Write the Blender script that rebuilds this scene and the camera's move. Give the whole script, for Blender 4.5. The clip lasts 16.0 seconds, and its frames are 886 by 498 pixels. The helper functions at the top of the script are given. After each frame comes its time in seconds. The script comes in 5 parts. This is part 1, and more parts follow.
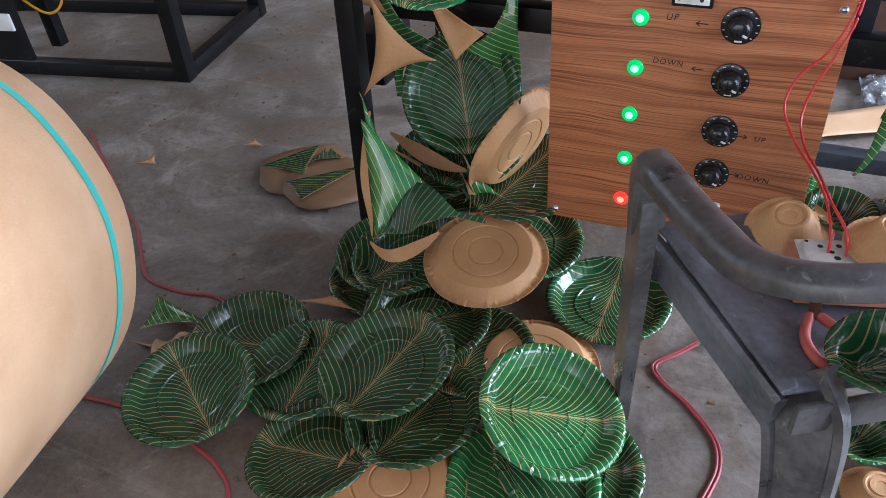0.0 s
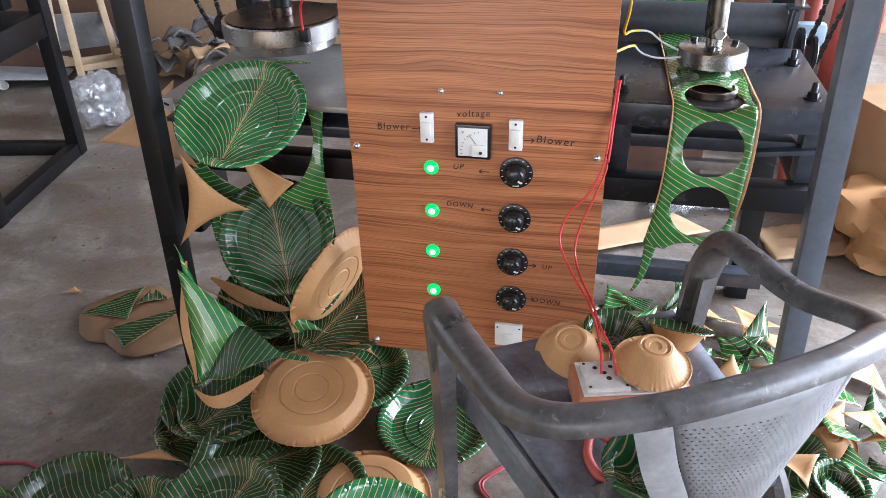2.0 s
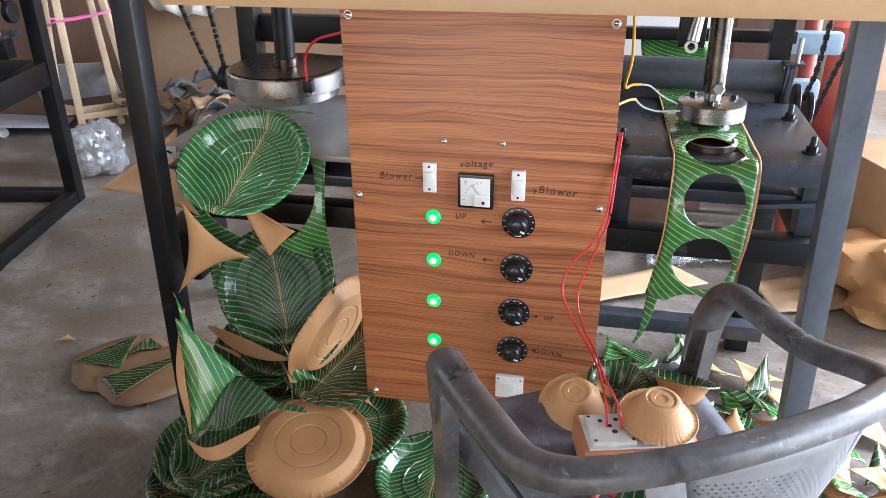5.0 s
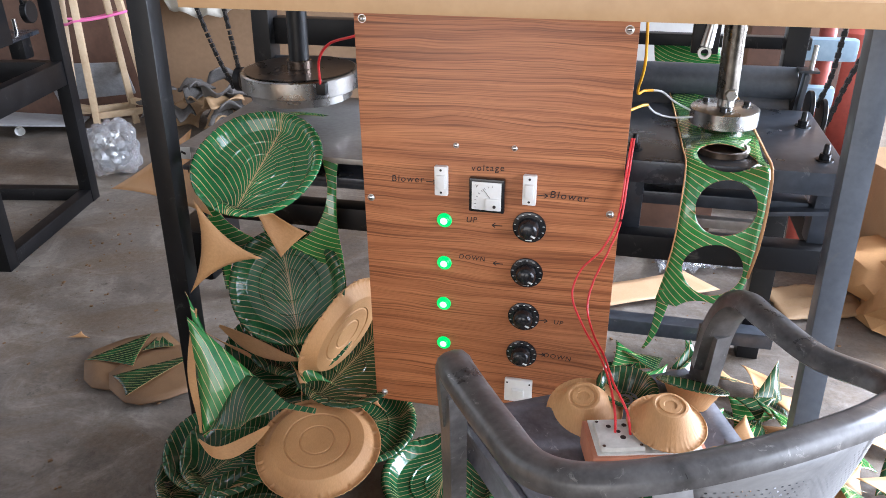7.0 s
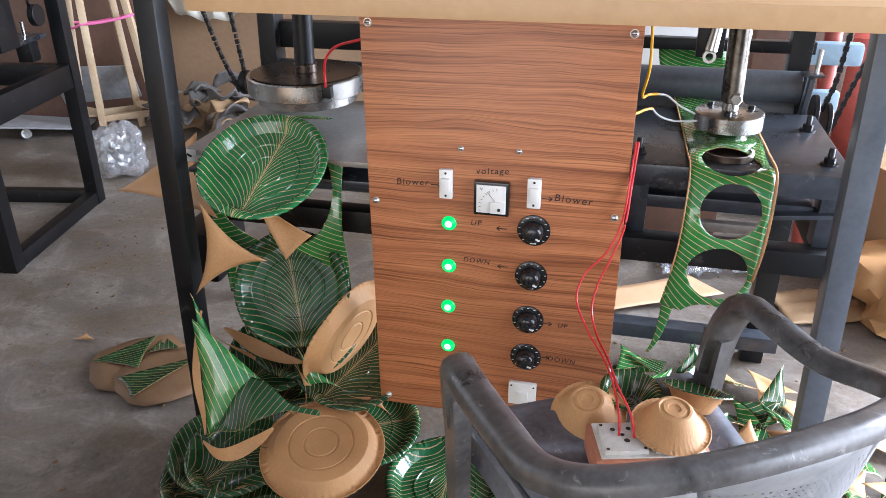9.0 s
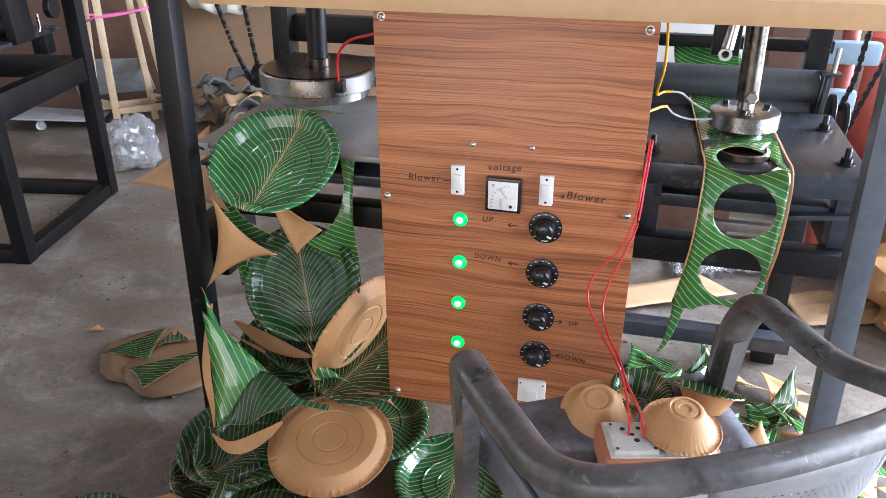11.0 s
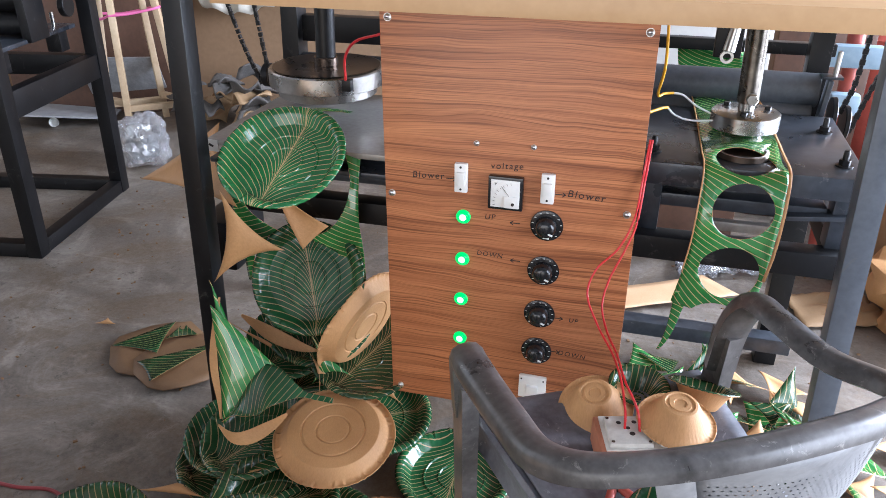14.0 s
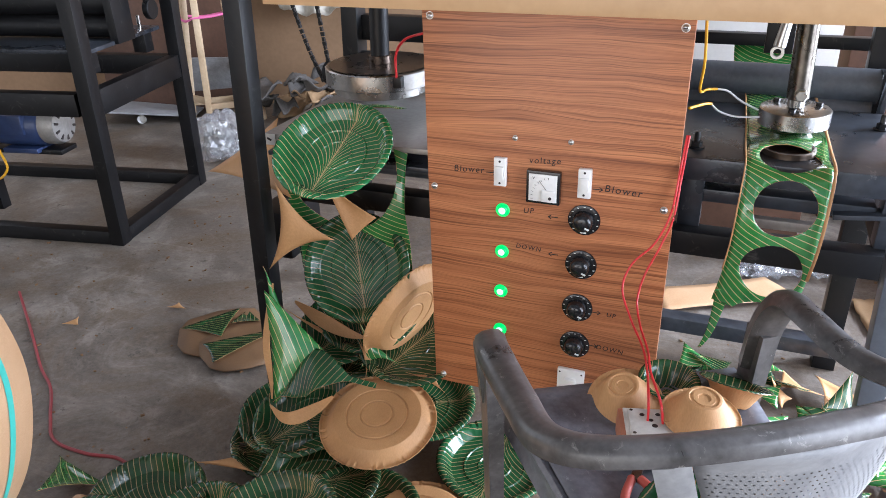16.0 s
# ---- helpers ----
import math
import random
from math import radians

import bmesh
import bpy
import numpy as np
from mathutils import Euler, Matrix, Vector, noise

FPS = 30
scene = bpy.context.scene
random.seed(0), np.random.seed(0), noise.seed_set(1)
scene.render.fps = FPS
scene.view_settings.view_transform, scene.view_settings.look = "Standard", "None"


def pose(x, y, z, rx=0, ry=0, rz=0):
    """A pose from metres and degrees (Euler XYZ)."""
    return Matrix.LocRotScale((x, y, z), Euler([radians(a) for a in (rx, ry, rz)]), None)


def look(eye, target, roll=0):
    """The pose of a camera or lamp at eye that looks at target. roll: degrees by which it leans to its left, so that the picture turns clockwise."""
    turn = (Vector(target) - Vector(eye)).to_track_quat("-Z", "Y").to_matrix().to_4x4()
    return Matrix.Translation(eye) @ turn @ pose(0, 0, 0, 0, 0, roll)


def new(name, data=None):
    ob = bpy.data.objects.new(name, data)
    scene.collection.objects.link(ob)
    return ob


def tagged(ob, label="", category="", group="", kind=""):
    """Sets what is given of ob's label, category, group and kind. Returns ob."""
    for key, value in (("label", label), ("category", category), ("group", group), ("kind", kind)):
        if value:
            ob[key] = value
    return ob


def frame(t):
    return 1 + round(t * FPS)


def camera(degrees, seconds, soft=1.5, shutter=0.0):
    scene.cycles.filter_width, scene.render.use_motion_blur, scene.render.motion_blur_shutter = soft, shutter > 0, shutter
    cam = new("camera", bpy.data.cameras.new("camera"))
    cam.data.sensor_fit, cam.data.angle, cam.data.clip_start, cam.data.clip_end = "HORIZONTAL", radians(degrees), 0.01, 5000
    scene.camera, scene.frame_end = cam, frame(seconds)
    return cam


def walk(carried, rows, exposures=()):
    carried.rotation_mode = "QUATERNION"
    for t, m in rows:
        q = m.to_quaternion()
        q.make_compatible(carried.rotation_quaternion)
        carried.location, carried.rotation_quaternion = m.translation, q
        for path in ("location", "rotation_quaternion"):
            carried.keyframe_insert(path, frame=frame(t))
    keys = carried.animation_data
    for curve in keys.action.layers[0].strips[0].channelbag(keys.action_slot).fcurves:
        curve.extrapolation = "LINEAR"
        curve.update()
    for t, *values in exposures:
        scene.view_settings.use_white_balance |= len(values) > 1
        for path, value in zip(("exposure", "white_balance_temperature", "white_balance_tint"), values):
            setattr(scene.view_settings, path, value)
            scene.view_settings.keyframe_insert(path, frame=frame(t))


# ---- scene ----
cam = camera(61.3, 16.0, soft=0.8)
PATH = [
    (0, (0.156, -1.317, 1.195), (-0.562, 0.081, -0.043), -4.9),
    (0.5, (0.159, -1.317, 1.187), (-0.53, 0.054, -0.095), -4.7),
    (1, (0.205, -1.3, 1.252), (-0.316, 0.224, 0.066), -2.8),
    (1.5, (0.247, -1.306, 1.288), (-0.171, 0.333, 0.222), -1.7),
    (2, (0.245, -1.311, 1.295), (-0.152, 0.356, 0.263), -1.7),
    (2.5, (0.244, -1.317, 1.294), (-0.148, 0.374, 0.301), -1.7),
    (3, (0.246, -1.321, 1.296), (-0.14, 0.395, 0.344), -1.6),
    (3.5, (0.24, -1.32, 1.294), (-0.14, 0.41, 0.366), -1.4),
    (4, (0.237, -1.316, 1.295), (-0.143, 0.422, 0.381), -1.2),
    (4.5, (0.233, -1.314, 1.295), (-0.152, 0.423, 0.383), -1.0),
    (5, (0.228, -1.31, 1.29), (-0.164, 0.426, 0.376), -0.9),
    (7.5, (0.229, -1.316, 1.295), (-0.194, 0.415, 0.388), -0.6),
    (8, (0.229, -1.319, 1.294), (-0.195, 0.414, 0.389), -0.6),
    (8.5, (0.232, -1.32, 1.293), (-0.196, 0.415, 0.394), -0.5),
    (9, (0.229, -1.317, 1.295), (-0.203, 0.416, 0.395), -0.6),
    (9.5, (0.228, -1.312, 1.293), (-0.215, 0.418, 0.393), -0.6),
    (12, (0.227, -1.316, 1.292), (-0.239, 0.402, 0.38), -0.2),
    (12.5, (0.228, -1.32, 1.297), (-0.245, 0.4, 0.392), -0.2),
    (13, (0.225, -1.325, 1.297), (-0.245, 0.398, 0.398), -0.0),
    (13.5, (0.227, -1.33, 1.298), (-0.24, 0.394, 0.399), 0.1),
    (14, (0.245, -1.338, 1.297), (-0.235, 0.379, 0.391), -0.0),
    (14.5, (0.303, -1.343, 1.303), (-0.227, 0.355, 0.389), -0.5),
    (15, (0.335, -1.355, 1.305), (-0.255, 0.323, 0.39), -1.0),
    (15.5, (0.349, -1.355, 1.303), (-0.287, 0.31, 0.396), -1.6),
    (16, (0.336, -1.356, 1.3), (-0.344, 0.294, 0.397), -1.8),
]
walk(cam, [(t, look(eye, target, roll)) for t, eye, target, roll in PATH], [(0.0, -0.28, 5850, 10), (0.6, -0.32, 5850, 10), (1.0, 0.28, 5850, 10), (1.5, 0.06, 6150, 10), (4.0, 0.11, 6250, 10), (9.5, 0.11, 6250, 10), (12.5, 0.12, 6150, 10), (14.0, 0.12, 6150, 10), (16.0, 0.07, 6250, 10)])

# ---- light ----
world = bpy.data.worlds.new("world")
scene.world = world
world.use_nodes = True
_n = world.node_tree.nodes
_sky = _n.new("ShaderNodeTexSky")
_sky.sky_type, _sky.sun_disc = "NISHITA", False
_sky.sun_elevation, _sky.sun_rotation = radians(48), radians(110)
world.node_tree.links.new(_sky.outputs[0], _n["Background"].inputs[0])
_n["Background"].inputs[1].default_value = 0.12


def area(name, eye, target, sx, sy, watts, colour):
    lamp = bpy.data.lights.new(name, "AREA")
    lamp.shape, lamp.size, lamp.size_y, lamp.energy, lamp.color = "RECTANGLE", sx, sy, watts, colour
    ob = new(name, lamp)
    ob.matrix_world = look(eye, target)
    return ob


area("doorway_light", (3.60, -1.00, 1.50), (0, -0.5, 0.7), 2.4, 2.8, 235, (0.87, 0.935, 1.09))
area("gate_light", (3.60, 1.80, 1.50), (0.6, 0.9, 0.2), 1.8, 2.8, 760, (0.85, 0.935, 1.12))
# fill lamp added at the west to brighten the left floor, no known source
area("side_light", (-4.75, 0.85, 1.60), (-2.6, 1.6, 0.0), 2.0, 2.6, 26, (0.96, 0.935, 0.96))
area("shutter_light", (-0.9, -4.70, 1.20), (-0.6, 0, 0.9), 4.2, 2.2, 92, (1.00, 0.935, 0.90))


# ---- materials ----
def mat(name, rough=0.5, metal=0.0):
    m = bpy.data.materials.new(name)
    m.use_nodes = True
    b = m.node_tree.nodes["Principled BSDF"]
    b.inputs["Roughness"].default_value, b.inputs["Metallic"].default_value = rough, metal
    return m, m.node_tree.nodes, m.node_tree.links, b


def coords(n, l, scale=(1, 1, 1), kind="Object"):
    tc, mp = n.new("ShaderNodeTexCoord"), n.new("ShaderNodeMapping")
    mp.inputs["Scale"].default_value = scale
    l.new(tc.outputs[kind], mp.inputs["Vector"])
    return mp.outputs[0]


def noise_tex(n, l, vec, scale, detail=4.0, rough=0.55, dist=0.0):
    t = n.new("ShaderNodeTexNoise")
    t.inputs["Scale"].default_value, t.inputs["Detail"].default_value = scale, detail
    t.inputs["Roughness"].default_value, t.inputs["Distortion"].default_value = rough, dist
    l.new(vec, t.inputs["Vector"])
    return t.outputs["Fac"]


def ramp(n, l, fac, *stops):
    r = n.new("ShaderNodeValToRGB")
    e = r.color_ramp.elements
    while len(e) < len(stops):
        e.new(0.5)
    for el, (p, c) in zip(e, stops):
        el.position, el.color = p, (*c, 1)
    l.new(fac, r.inputs[0])
    return r.outputs[0]


def mix(n, l, fac, a, b, mode="MIX"):
    m = n.new("ShaderNodeMix")
    m.data_type, m.blend_type = "RGBA", mode
    for sock, v in ((m.inputs[0], fac), (m.inputs[6], a), (m.inputs[7], b)):
        if isinstance(v, (int, float)):
            sock.default_value = v
        elif isinstance(v, tuple):
            sock.default_value = (*v, 1)
        else:
            l.new(v, sock)
    return m.outputs[2]


def maths(n, l, op, a, b=0.0, clamp=False):
    m = n.new("ShaderNodeMath")
    m.operation, m.use_clamp = op, clamp
    for sock, v in ((m.inputs[0], a), (m.inputs[1], b)):
        if isinstance(v, (int, float)):
            sock.default_value = v
        else:
            l.new(v, sock)
    return m.outputs[0]


def bump(n, l, b, height, strength=0.3, dist=0.002):
    k = n.new("ShaderNodeBump")
    k.inputs["Strength"].default_value, k.inputs["Distance"].default_value = strength, dist
    l.new(height, k.inputs["Height"])
    l.new(k.outputs[0], b.inputs["Normal"])


def worn(name, dark, light, rough=0.5, metal=0.0, scale=6.0, fine=60.0, relief=0.15, rough_var=0.15, edge=None):
    """A surface of two tones in stains and grain, with uneven gloss."""
    m, n, l, b = mat(name, rough, metal)
    v = coords(n, l)
    big, small = noise_tex(n, l, v, scale, 5, 0.6, 0.4), noise_tex(n, l, v, fine, 3)
    both = maths(n, l, "ADD", maths(n, l, "MULTIPLY", big, 0.7), maths(n, l, "MULTIPLY", small, 0.3))
    col = ramp(n, l, both, (0.32, dark), (0.68, light))
    if edge:
        scuff = noise_tex(n, l, v, scale * 3.1, 8, 0.75, 1.2)
        col = mix(n, l, ramp(n, l, scuff, (0.60, (0, 0, 0)), (0.70, (1, 1, 1))), col, edge)
    l.new(col, b.inputs["Base Color"])
    l.new(maths(n, l, "ADD", maths(n, l, "MULTIPLY", big, rough_var * 2), rough - rough_var), b.inputs["Roughness"])
    bump(n, l, b, small, relief, 0.001)
    return m


def concrete():
    m, n, l, b = mat("concrete_floor", 0.6)
    v = coords(n, l)
    big, mid, fine = noise_tex(n, l, v, 0.8, 6, 0.62, 0.8), noise_tex(n, l, v, 4.2, 9, 0.72, 1.0), noise_tex(n, l, v, 85, 5, 0.7)
    col = ramp(n, l, big, (0.40, (0.052, 0.042, 0.034)), (0.50, (0.112, 0.096, 0.083)), (0.60, (0.270, 0.250, 0.232)))
    col = mix(n, l, 0.62, col, ramp(n, l, mid, (0.36, (0.052, 0.041, 0.033)), (0.5, (0.122, 0.106, 0.094)), (0.62, (0.29, 0.272, 0.256))))
    tan = noise_tex(n, l, v, 1.5, 10, 0.8, 1.8)
    col = mix(n, l, ramp(n, l, tan, (0.46, (0, 0, 0)), (0.58, (0.72, 0.72, 0.72))), col, (0.122, 0.086, 0.054))
    pale = noise_tex(n, l, v, 3.1, 10, 0.82, 1.2)
    col = mix(n, l, ramp(n, l, pale, (0.60, (0, 0, 0)), (0.70, (0.5, 0.5, 0.5))), col, (0.46, 0.45, 0.435))
    turned = n.new("ShaderNodeMapping")
    turned.inputs["Rotation"].default_value = (0, 0, radians(38))
    turned.inputs["Scale"].default_value = (1.2, 16, 1)
    l.new(v, turned.inputs["Vector"])
    scuff = noise_tex(n, l, turned.outputs[0], 1.0, 7, 0.7, 0.6)
    col = mix(n, l, ramp(n, l, scuff, (0.58, (0, 0, 0)), (0.68, (0.42, 0.42, 0.42))), col, (0.30, 0.275, 0.25))
    col = mix(n, l, ramp(n, l, scuff, (0.30, (0.45, 0.45, 0.45)), (0.40, (0, 0, 0))), col, (0.075, 0.055, 0.038))
    spots = noise_tex(n, l, v, 26, 6, 0.75, 0.4)
    col = mix(n, l, ramp(n, l, spots, (0.61, (0, 0, 0)), (0.67, (0.75, 0.75, 0.75))), col, (0.055, 0.045, 0.038))
    col = mix(n, l, 0.16, col, ramp(n, l, fine, (0.35, (0.085, 0.078, 0.07)), (0.65, (0.36, 0.35, 0.335))))
    col = mix(n, l, 1.0, col, (1.04, 0.97, 0.88), "MULTIPLY")
    l.new(col, b.inputs["Base Color"])
    l.new(ramp(n, l, mid, (0.35, (0.36, 0.36, 0.36)), (0.65, (0.74, 0.74, 0.74))), b.inputs["Roughness"])
    bump(n, l, b, maths(n, l, "ADD", maths(n, l, "MULTIPLY", mid, 2.0), fine), 0.4, 0.003)
    return m


def laminate():
    m, n, l, b = mat("teak_laminate", 0.36)
    sep = n.new("ShaderNodeSeparateXYZ")
    l.new(coords(n, l), sep.inputs[0])
    warp = noise_tex(n, l, coords(n, l, (1.6, 1, 4.5)), 1.6, 3, 0.5, 0.5)
    z = maths(n, l, "ADD", sep.outputs[2], maths(n, l, "MULTIPLY", warp, 0.034))
    # one arched figure across the board
    ax = maths(n, l, "DIVIDE", maths(n, l, "ADD", sep.outputs[0], 0.06), 0.085)
    az = maths(n, l, "DIVIDE", maths(n, l, "SUBTRACT", sep.outputs[2], 0.885), 0.030)
    far2 = maths(n, l, "ADD", maths(n, l, "MULTIPLY", ax, ax), maths(n, l, "MULTIPLY", az, az))
    z = maths(n, l, "SUBTRACT", z, maths(n, l, "MULTIPLY", maths(n, l, "DIVIDE", 1.0, maths(n, l, "ADD", far2, 1.0)), 0.014))

    def grain(along, across, detail, rough):
        comb = n.new("ShaderNodeCombineXYZ")
        l.new(maths(n, l, "MULTIPLY", sep.outputs[0], along), comb.inputs[0])
        l.new(maths(n, l, "MULTIPLY", z, across), comb.inputs[2])
        return noise_tex(n, l, comb.outputs[0], 1.0, detail, rough)
    broad, lines, hair = grain(0.9, 46, 3, 0.5), grain(1.5, 250, 3, 0.65), grain(5.0, 620, 2, 0.5)
    col = ramp(n, l, broad, (0.30, (0.25, 0.084, 0.034)), (0.48, (0.45, 0.168, 0.070)), (0.70, (0.56, 0.228, 0.095)))
    cut = ramp(n, l, lines, (0.34, (0.85, 0.85, 0.85)), (0.43, (0.42, 0.42, 0.42)), (0.50, (0, 0, 0)))
    col = mix(n, l, cut, col, (0.105, 0.030, 0.011))
    col = mix(n, l, ramp(n, l, hair, (0.36, (0.5, 0.5, 0.5)), (0.56, (0, 0, 0))), col, (0.17, 0.052, 0.018))
    l.new(col, b.inputs["Base Color"])
    b.inputs["Specular IOR Level"].default_value = 0.4
    bump(n, l, b, hair, 0.08, 0.0005)
    return m


def leaf_print(name, dark, light, dull, pitch=0.0142, coat=0.14, vein_a=(0.20, 0.135, 0.065), vein_b=(0.34, 0.25, 0.12)):
    """Glossy printed film: cream veins that leave a midrib and bow outwards, on green; laid out in the UV map, in metres."""
    m, n, l, b = mat(name, 0.2)
    tc, sep = n.new("ShaderNodeTexCoord"), n.new("ShaderNodeSeparateXYZ")
    l.new(tc.outputs["UV"], sep.inputs[0])
    wob = noise_tex(n, l, tc.outputs["UV"], 9.0, 2)
    x = maths(n, l, "ABSOLUTE", maths(n, l, "ADD", sep.outputs[0], maths(n, l, "MULTIPLY", maths(n, l, "SUBTRACT", wob, 0.5), 0.004)))
    root = maths(n, l, "POWER", maths(n, l, "ADD", x, 0.0004), 0.35)
    ph = maths(n, l, "DIVIDE", maths(n, l, "SUBTRACT", sep.outputs[1], maths(n, l, "MULTIPLY", root, 0.30)), pitch)
    ph = maths(n, l, "ADD", ph, maths(n, l, "MULTIPLY", wob, 0.6))
    saw = maths(n, l, "ABSOLUTE", maths(n, l, "SUBTRACT", maths(n, l, "FRACT", ph), 0.5))
    wide = maths(n, l, "ADD", 0.060, maths(n, l, "DIVIDE", 0.0006, maths(n, l, "ADD", x, 0.004)))
    vein = maths(n, l, "LESS_THAN", saw, wide)
    vein = maths(n, l, "MAXIMUM", vein, maths(n, l, "LESS_THAN", x, 0.0012))
    patch_ = noise_tex(n, l, tc.outputs["UV"], 14, 4)
    oi = n.new("ShaderNodeObjectInfo")
    green = ramp(n, l, patch_, (0.3, dark), (0.7, light))
    green = mix(n, l, maths(n, l, "MULTIPLY", oi.outputs["Random"], 0.5), green, dull)
    col = mix(n, l, vein, green, mix(n, l, patch_, vein_a, vein_b))
    l.new(col, b.inputs["Base Color"])
    b.inputs["Coat Weight"].default_value, b.inputs["Coat Roughness"].default_value = coat, 0.06
    bump(n, l, b, noise_tex(n, l, tc.outputs["UV"], 60, 3, 0.6, 0.5), 0.22, 0.002)
    return m


def kraft(name, dark=(0.365, 0.184, 0.070), light=(0.57, 0.312, 0.132), rough=0.62):
    m, n, l, b = mat(name, rough)
    v = coords(n, l)
    big, fib = noise_tex(n, l, v, 7, 4), noise_tex(n, l, coords(n, l, (1, 4, 1)), 160, 3)
    col = mix(n, l, 0.35, ramp(n, l, big, (0.3, dark), (0.7, light)), ramp(n, l, fib, (0.3, dark), (0.7, light)))
    l.new(col, b.inputs["Base Color"])
    bump(n, l, b, maths(n, l, "ADD", maths(n, l, "MULTIPLY", big, 2.0), fib), 0.25, 0.0015)
    return m


def flat(name, c, rough=0.45, metal=0.0, var=0.12):
    return worn(name, tuple(x * (1 - var) for x in c), tuple(min(1, x * (1 + var)) for x in c), rough, metal, 9, 120, 0.05, 0.06)


def glow(name, c, power):
    m, n, l, b = mat(name, 0.3)
    b.inputs["Base Color"].default_value = (*c, 1)
    b.inputs["Emission Color"].default_value, b.inputs["Emission Strength"].default_value = (*c, 1), power
    return m


def film_plastic():
    m, n, l, b = mat("clear_plastic_film", 0.05)
    b.inputs["Base Color"].default_value = (0.92, 0.94, 0.98, 1)
    b.inputs["Coat Weight"].default_value = 0.6
    b.inputs["Transmission Weight"].default_value, b.inputs["IOR"].default_value = 0.86, 1.15
    bump(n, l, b, noise_tex(n, l, coords(n, l), 45, 4, 0.7, 1.0), 0.6, 0.01)
    return m


def perforated():
    m, n, l, b = mat("perforated_grey_plastic", 0.5)
    tc, sep = n.new("ShaderNodeTexCoord"), n.new("ShaderNodeSeparateXYZ")
    l.new(tc.outputs["UV"], sep.inputs[0])
    row = maths(n, l, "DIVIDE", sep.outputs[1], 0.0078)
    odd = maths(n, l, "MULTIPLY", maths(n, l, "FLOORED_MODULO", maths(n, l, "FLOOR", row), 2.0), 0.5)
    fx = maths(n, l, "SUBTRACT", maths(n, l, "FRACT", maths(n, l, "ADD", maths(n, l, "DIVIDE", sep.outputs[0], 0.0100), odd)), 0.5)
    fy = maths(n, l, "MULTIPLY", maths(n, l, "SUBTRACT", maths(n, l, "FRACT", row), 0.5), 1.25)
    d = maths(n, l, "SQRT", maths(n, l, "ADD", maths(n, l, "MULTIPLY", fx, fx), maths(n, l, "MULTIPLY", fy, fy)))
    hole = maths(n, l, "LESS_THAN", d, 0.19)
    lim = maths(n, l, "MULTIPLY", maths(n, l, "LESS_THAN", maths(n, l, "ABSOLUTE", sep.outputs[0]), 0.132), maths(n, l, "LESS_THAN", maths(n, l, "ABSOLUTE", maths(n, l, "SUBTRACT", sep.outputs[1], 0.13)), 0.095))
    col = ramp(n, l, noise_tex(n, l, coords(n, l), 14, 6, 0.7, 0.6), (0.3, (0.15, 0.15, 0.155)), (0.7, (0.27, 0.27, 0.27)))
    l.new(col, b.inputs["Base Color"])
    tr, mx = n.new("ShaderNodeBsdfTransparent"), n.new("ShaderNodeMixShader")
    l.new(maths(n, l, "MULTIPLY", hole, lim), mx.inputs[0])
    l.new(b.outputs[0], mx.inputs[1])
    l.new(tr.outputs[0], mx.inputs[2])
    l.new(mx.outputs[0], n["Material Output"].inputs[0])
    return m


M_FLOOR, M_TEAK, M_KRAFT = concrete(), laminate(), kraft("kraft_paper")
# leaf print with the heap's shade painted into a darker green
M_LEAF = leaf_print("shaded_leaf_print", (0.006, 0.036, 0.013), (0.014, 0.095, 0.030), (0.022, 0.024, 0.010))
# same print for strips and offcuts, right-hand light put into its brighter green
M_STRIP_LIT = leaf_print("lit_strip_leaf_print", (0.020, 0.150, 0.035), (0.045, 0.290, 0.060), (0.018, 0.110, 0.028), 0.0142, 0.5, (0.42, 0.36, 0.16), (0.55, 0.50, 0.24))
# lit copy of the plate print: brightness of plates facing the light, as colour
M_LEAF_LIT = leaf_print("lit_leaf_print", (0.010, 0.105, 0.030), (0.022, 0.210, 0.055), (0.012, 0.090, 0.028), 0.0142, 0.3, (0.42, 0.32, 0.14), (0.52, 0.42, 0.20))
M_ROLL = kraft("kraft_roll_paper", (0.50, 0.290, 0.150), (0.66, 0.430, 0.255), 0.42)
M_CARD = kraft("cardboard", (0.28, 0.17, 0.085), (0.40, 0.26, 0.14))
M_DISC = kraft("dirty_kraft_board", (0.150, 0.078, 0.034), (0.250, 0.140, 0.066))
M_BLACK = worn("black_enamel", (0.0030, 0.0030, 0.0035), (0.0085, 0.0085, 0.0095), 0.42, 0, 5, 70, 0.2, 0.12, (0.045, 0.043, 0.04))
M_BLUE = worn("grey_blue_enamel", (0.060, 0.070, 0.087), (0.120, 0.136, 0.162), 0.4, 0, 5, 70, 0.2, 0.12, (0.12, 0.12, 0.12))
M_SLAB = worn("oiled_black_steel", (0.012, 0.014, 0.018), (0.068, 0.077, 0.092), 0.30, 0.3, 5, 40, 0.2, 0.14, (0.13, 0.135, 0.14))
M_STEEL = worn("turned_steel", (0.34, 0.33, 0.315), (0.55, 0.54, 0.52), 0.28, 1.0, 12, 140, 0.1)
M_HOT = worn("heat_browned_steel", (0.07, 0.05, 0.04), (0.16, 0.125, 0.10), 0.3, 0.9, 7, 90, 0.12)
M_BRIGHT = worn("scratched_bright_plate", (0.22, 0.205, 0.19), (0.40, 0.38, 0.35), 0.45, 0.4, 6, 90, 0.1)
M_SHAFT = worn("greased_shaft_steel", (0.030, 0.026, 0.022), (0.26, 0.235, 0.20), 0.28, 1.0, 9, 60, 0.15)
M_SCREW = flat("zinc_screw", (0.6, 0.6, 0.58), 0.3, 1.0)
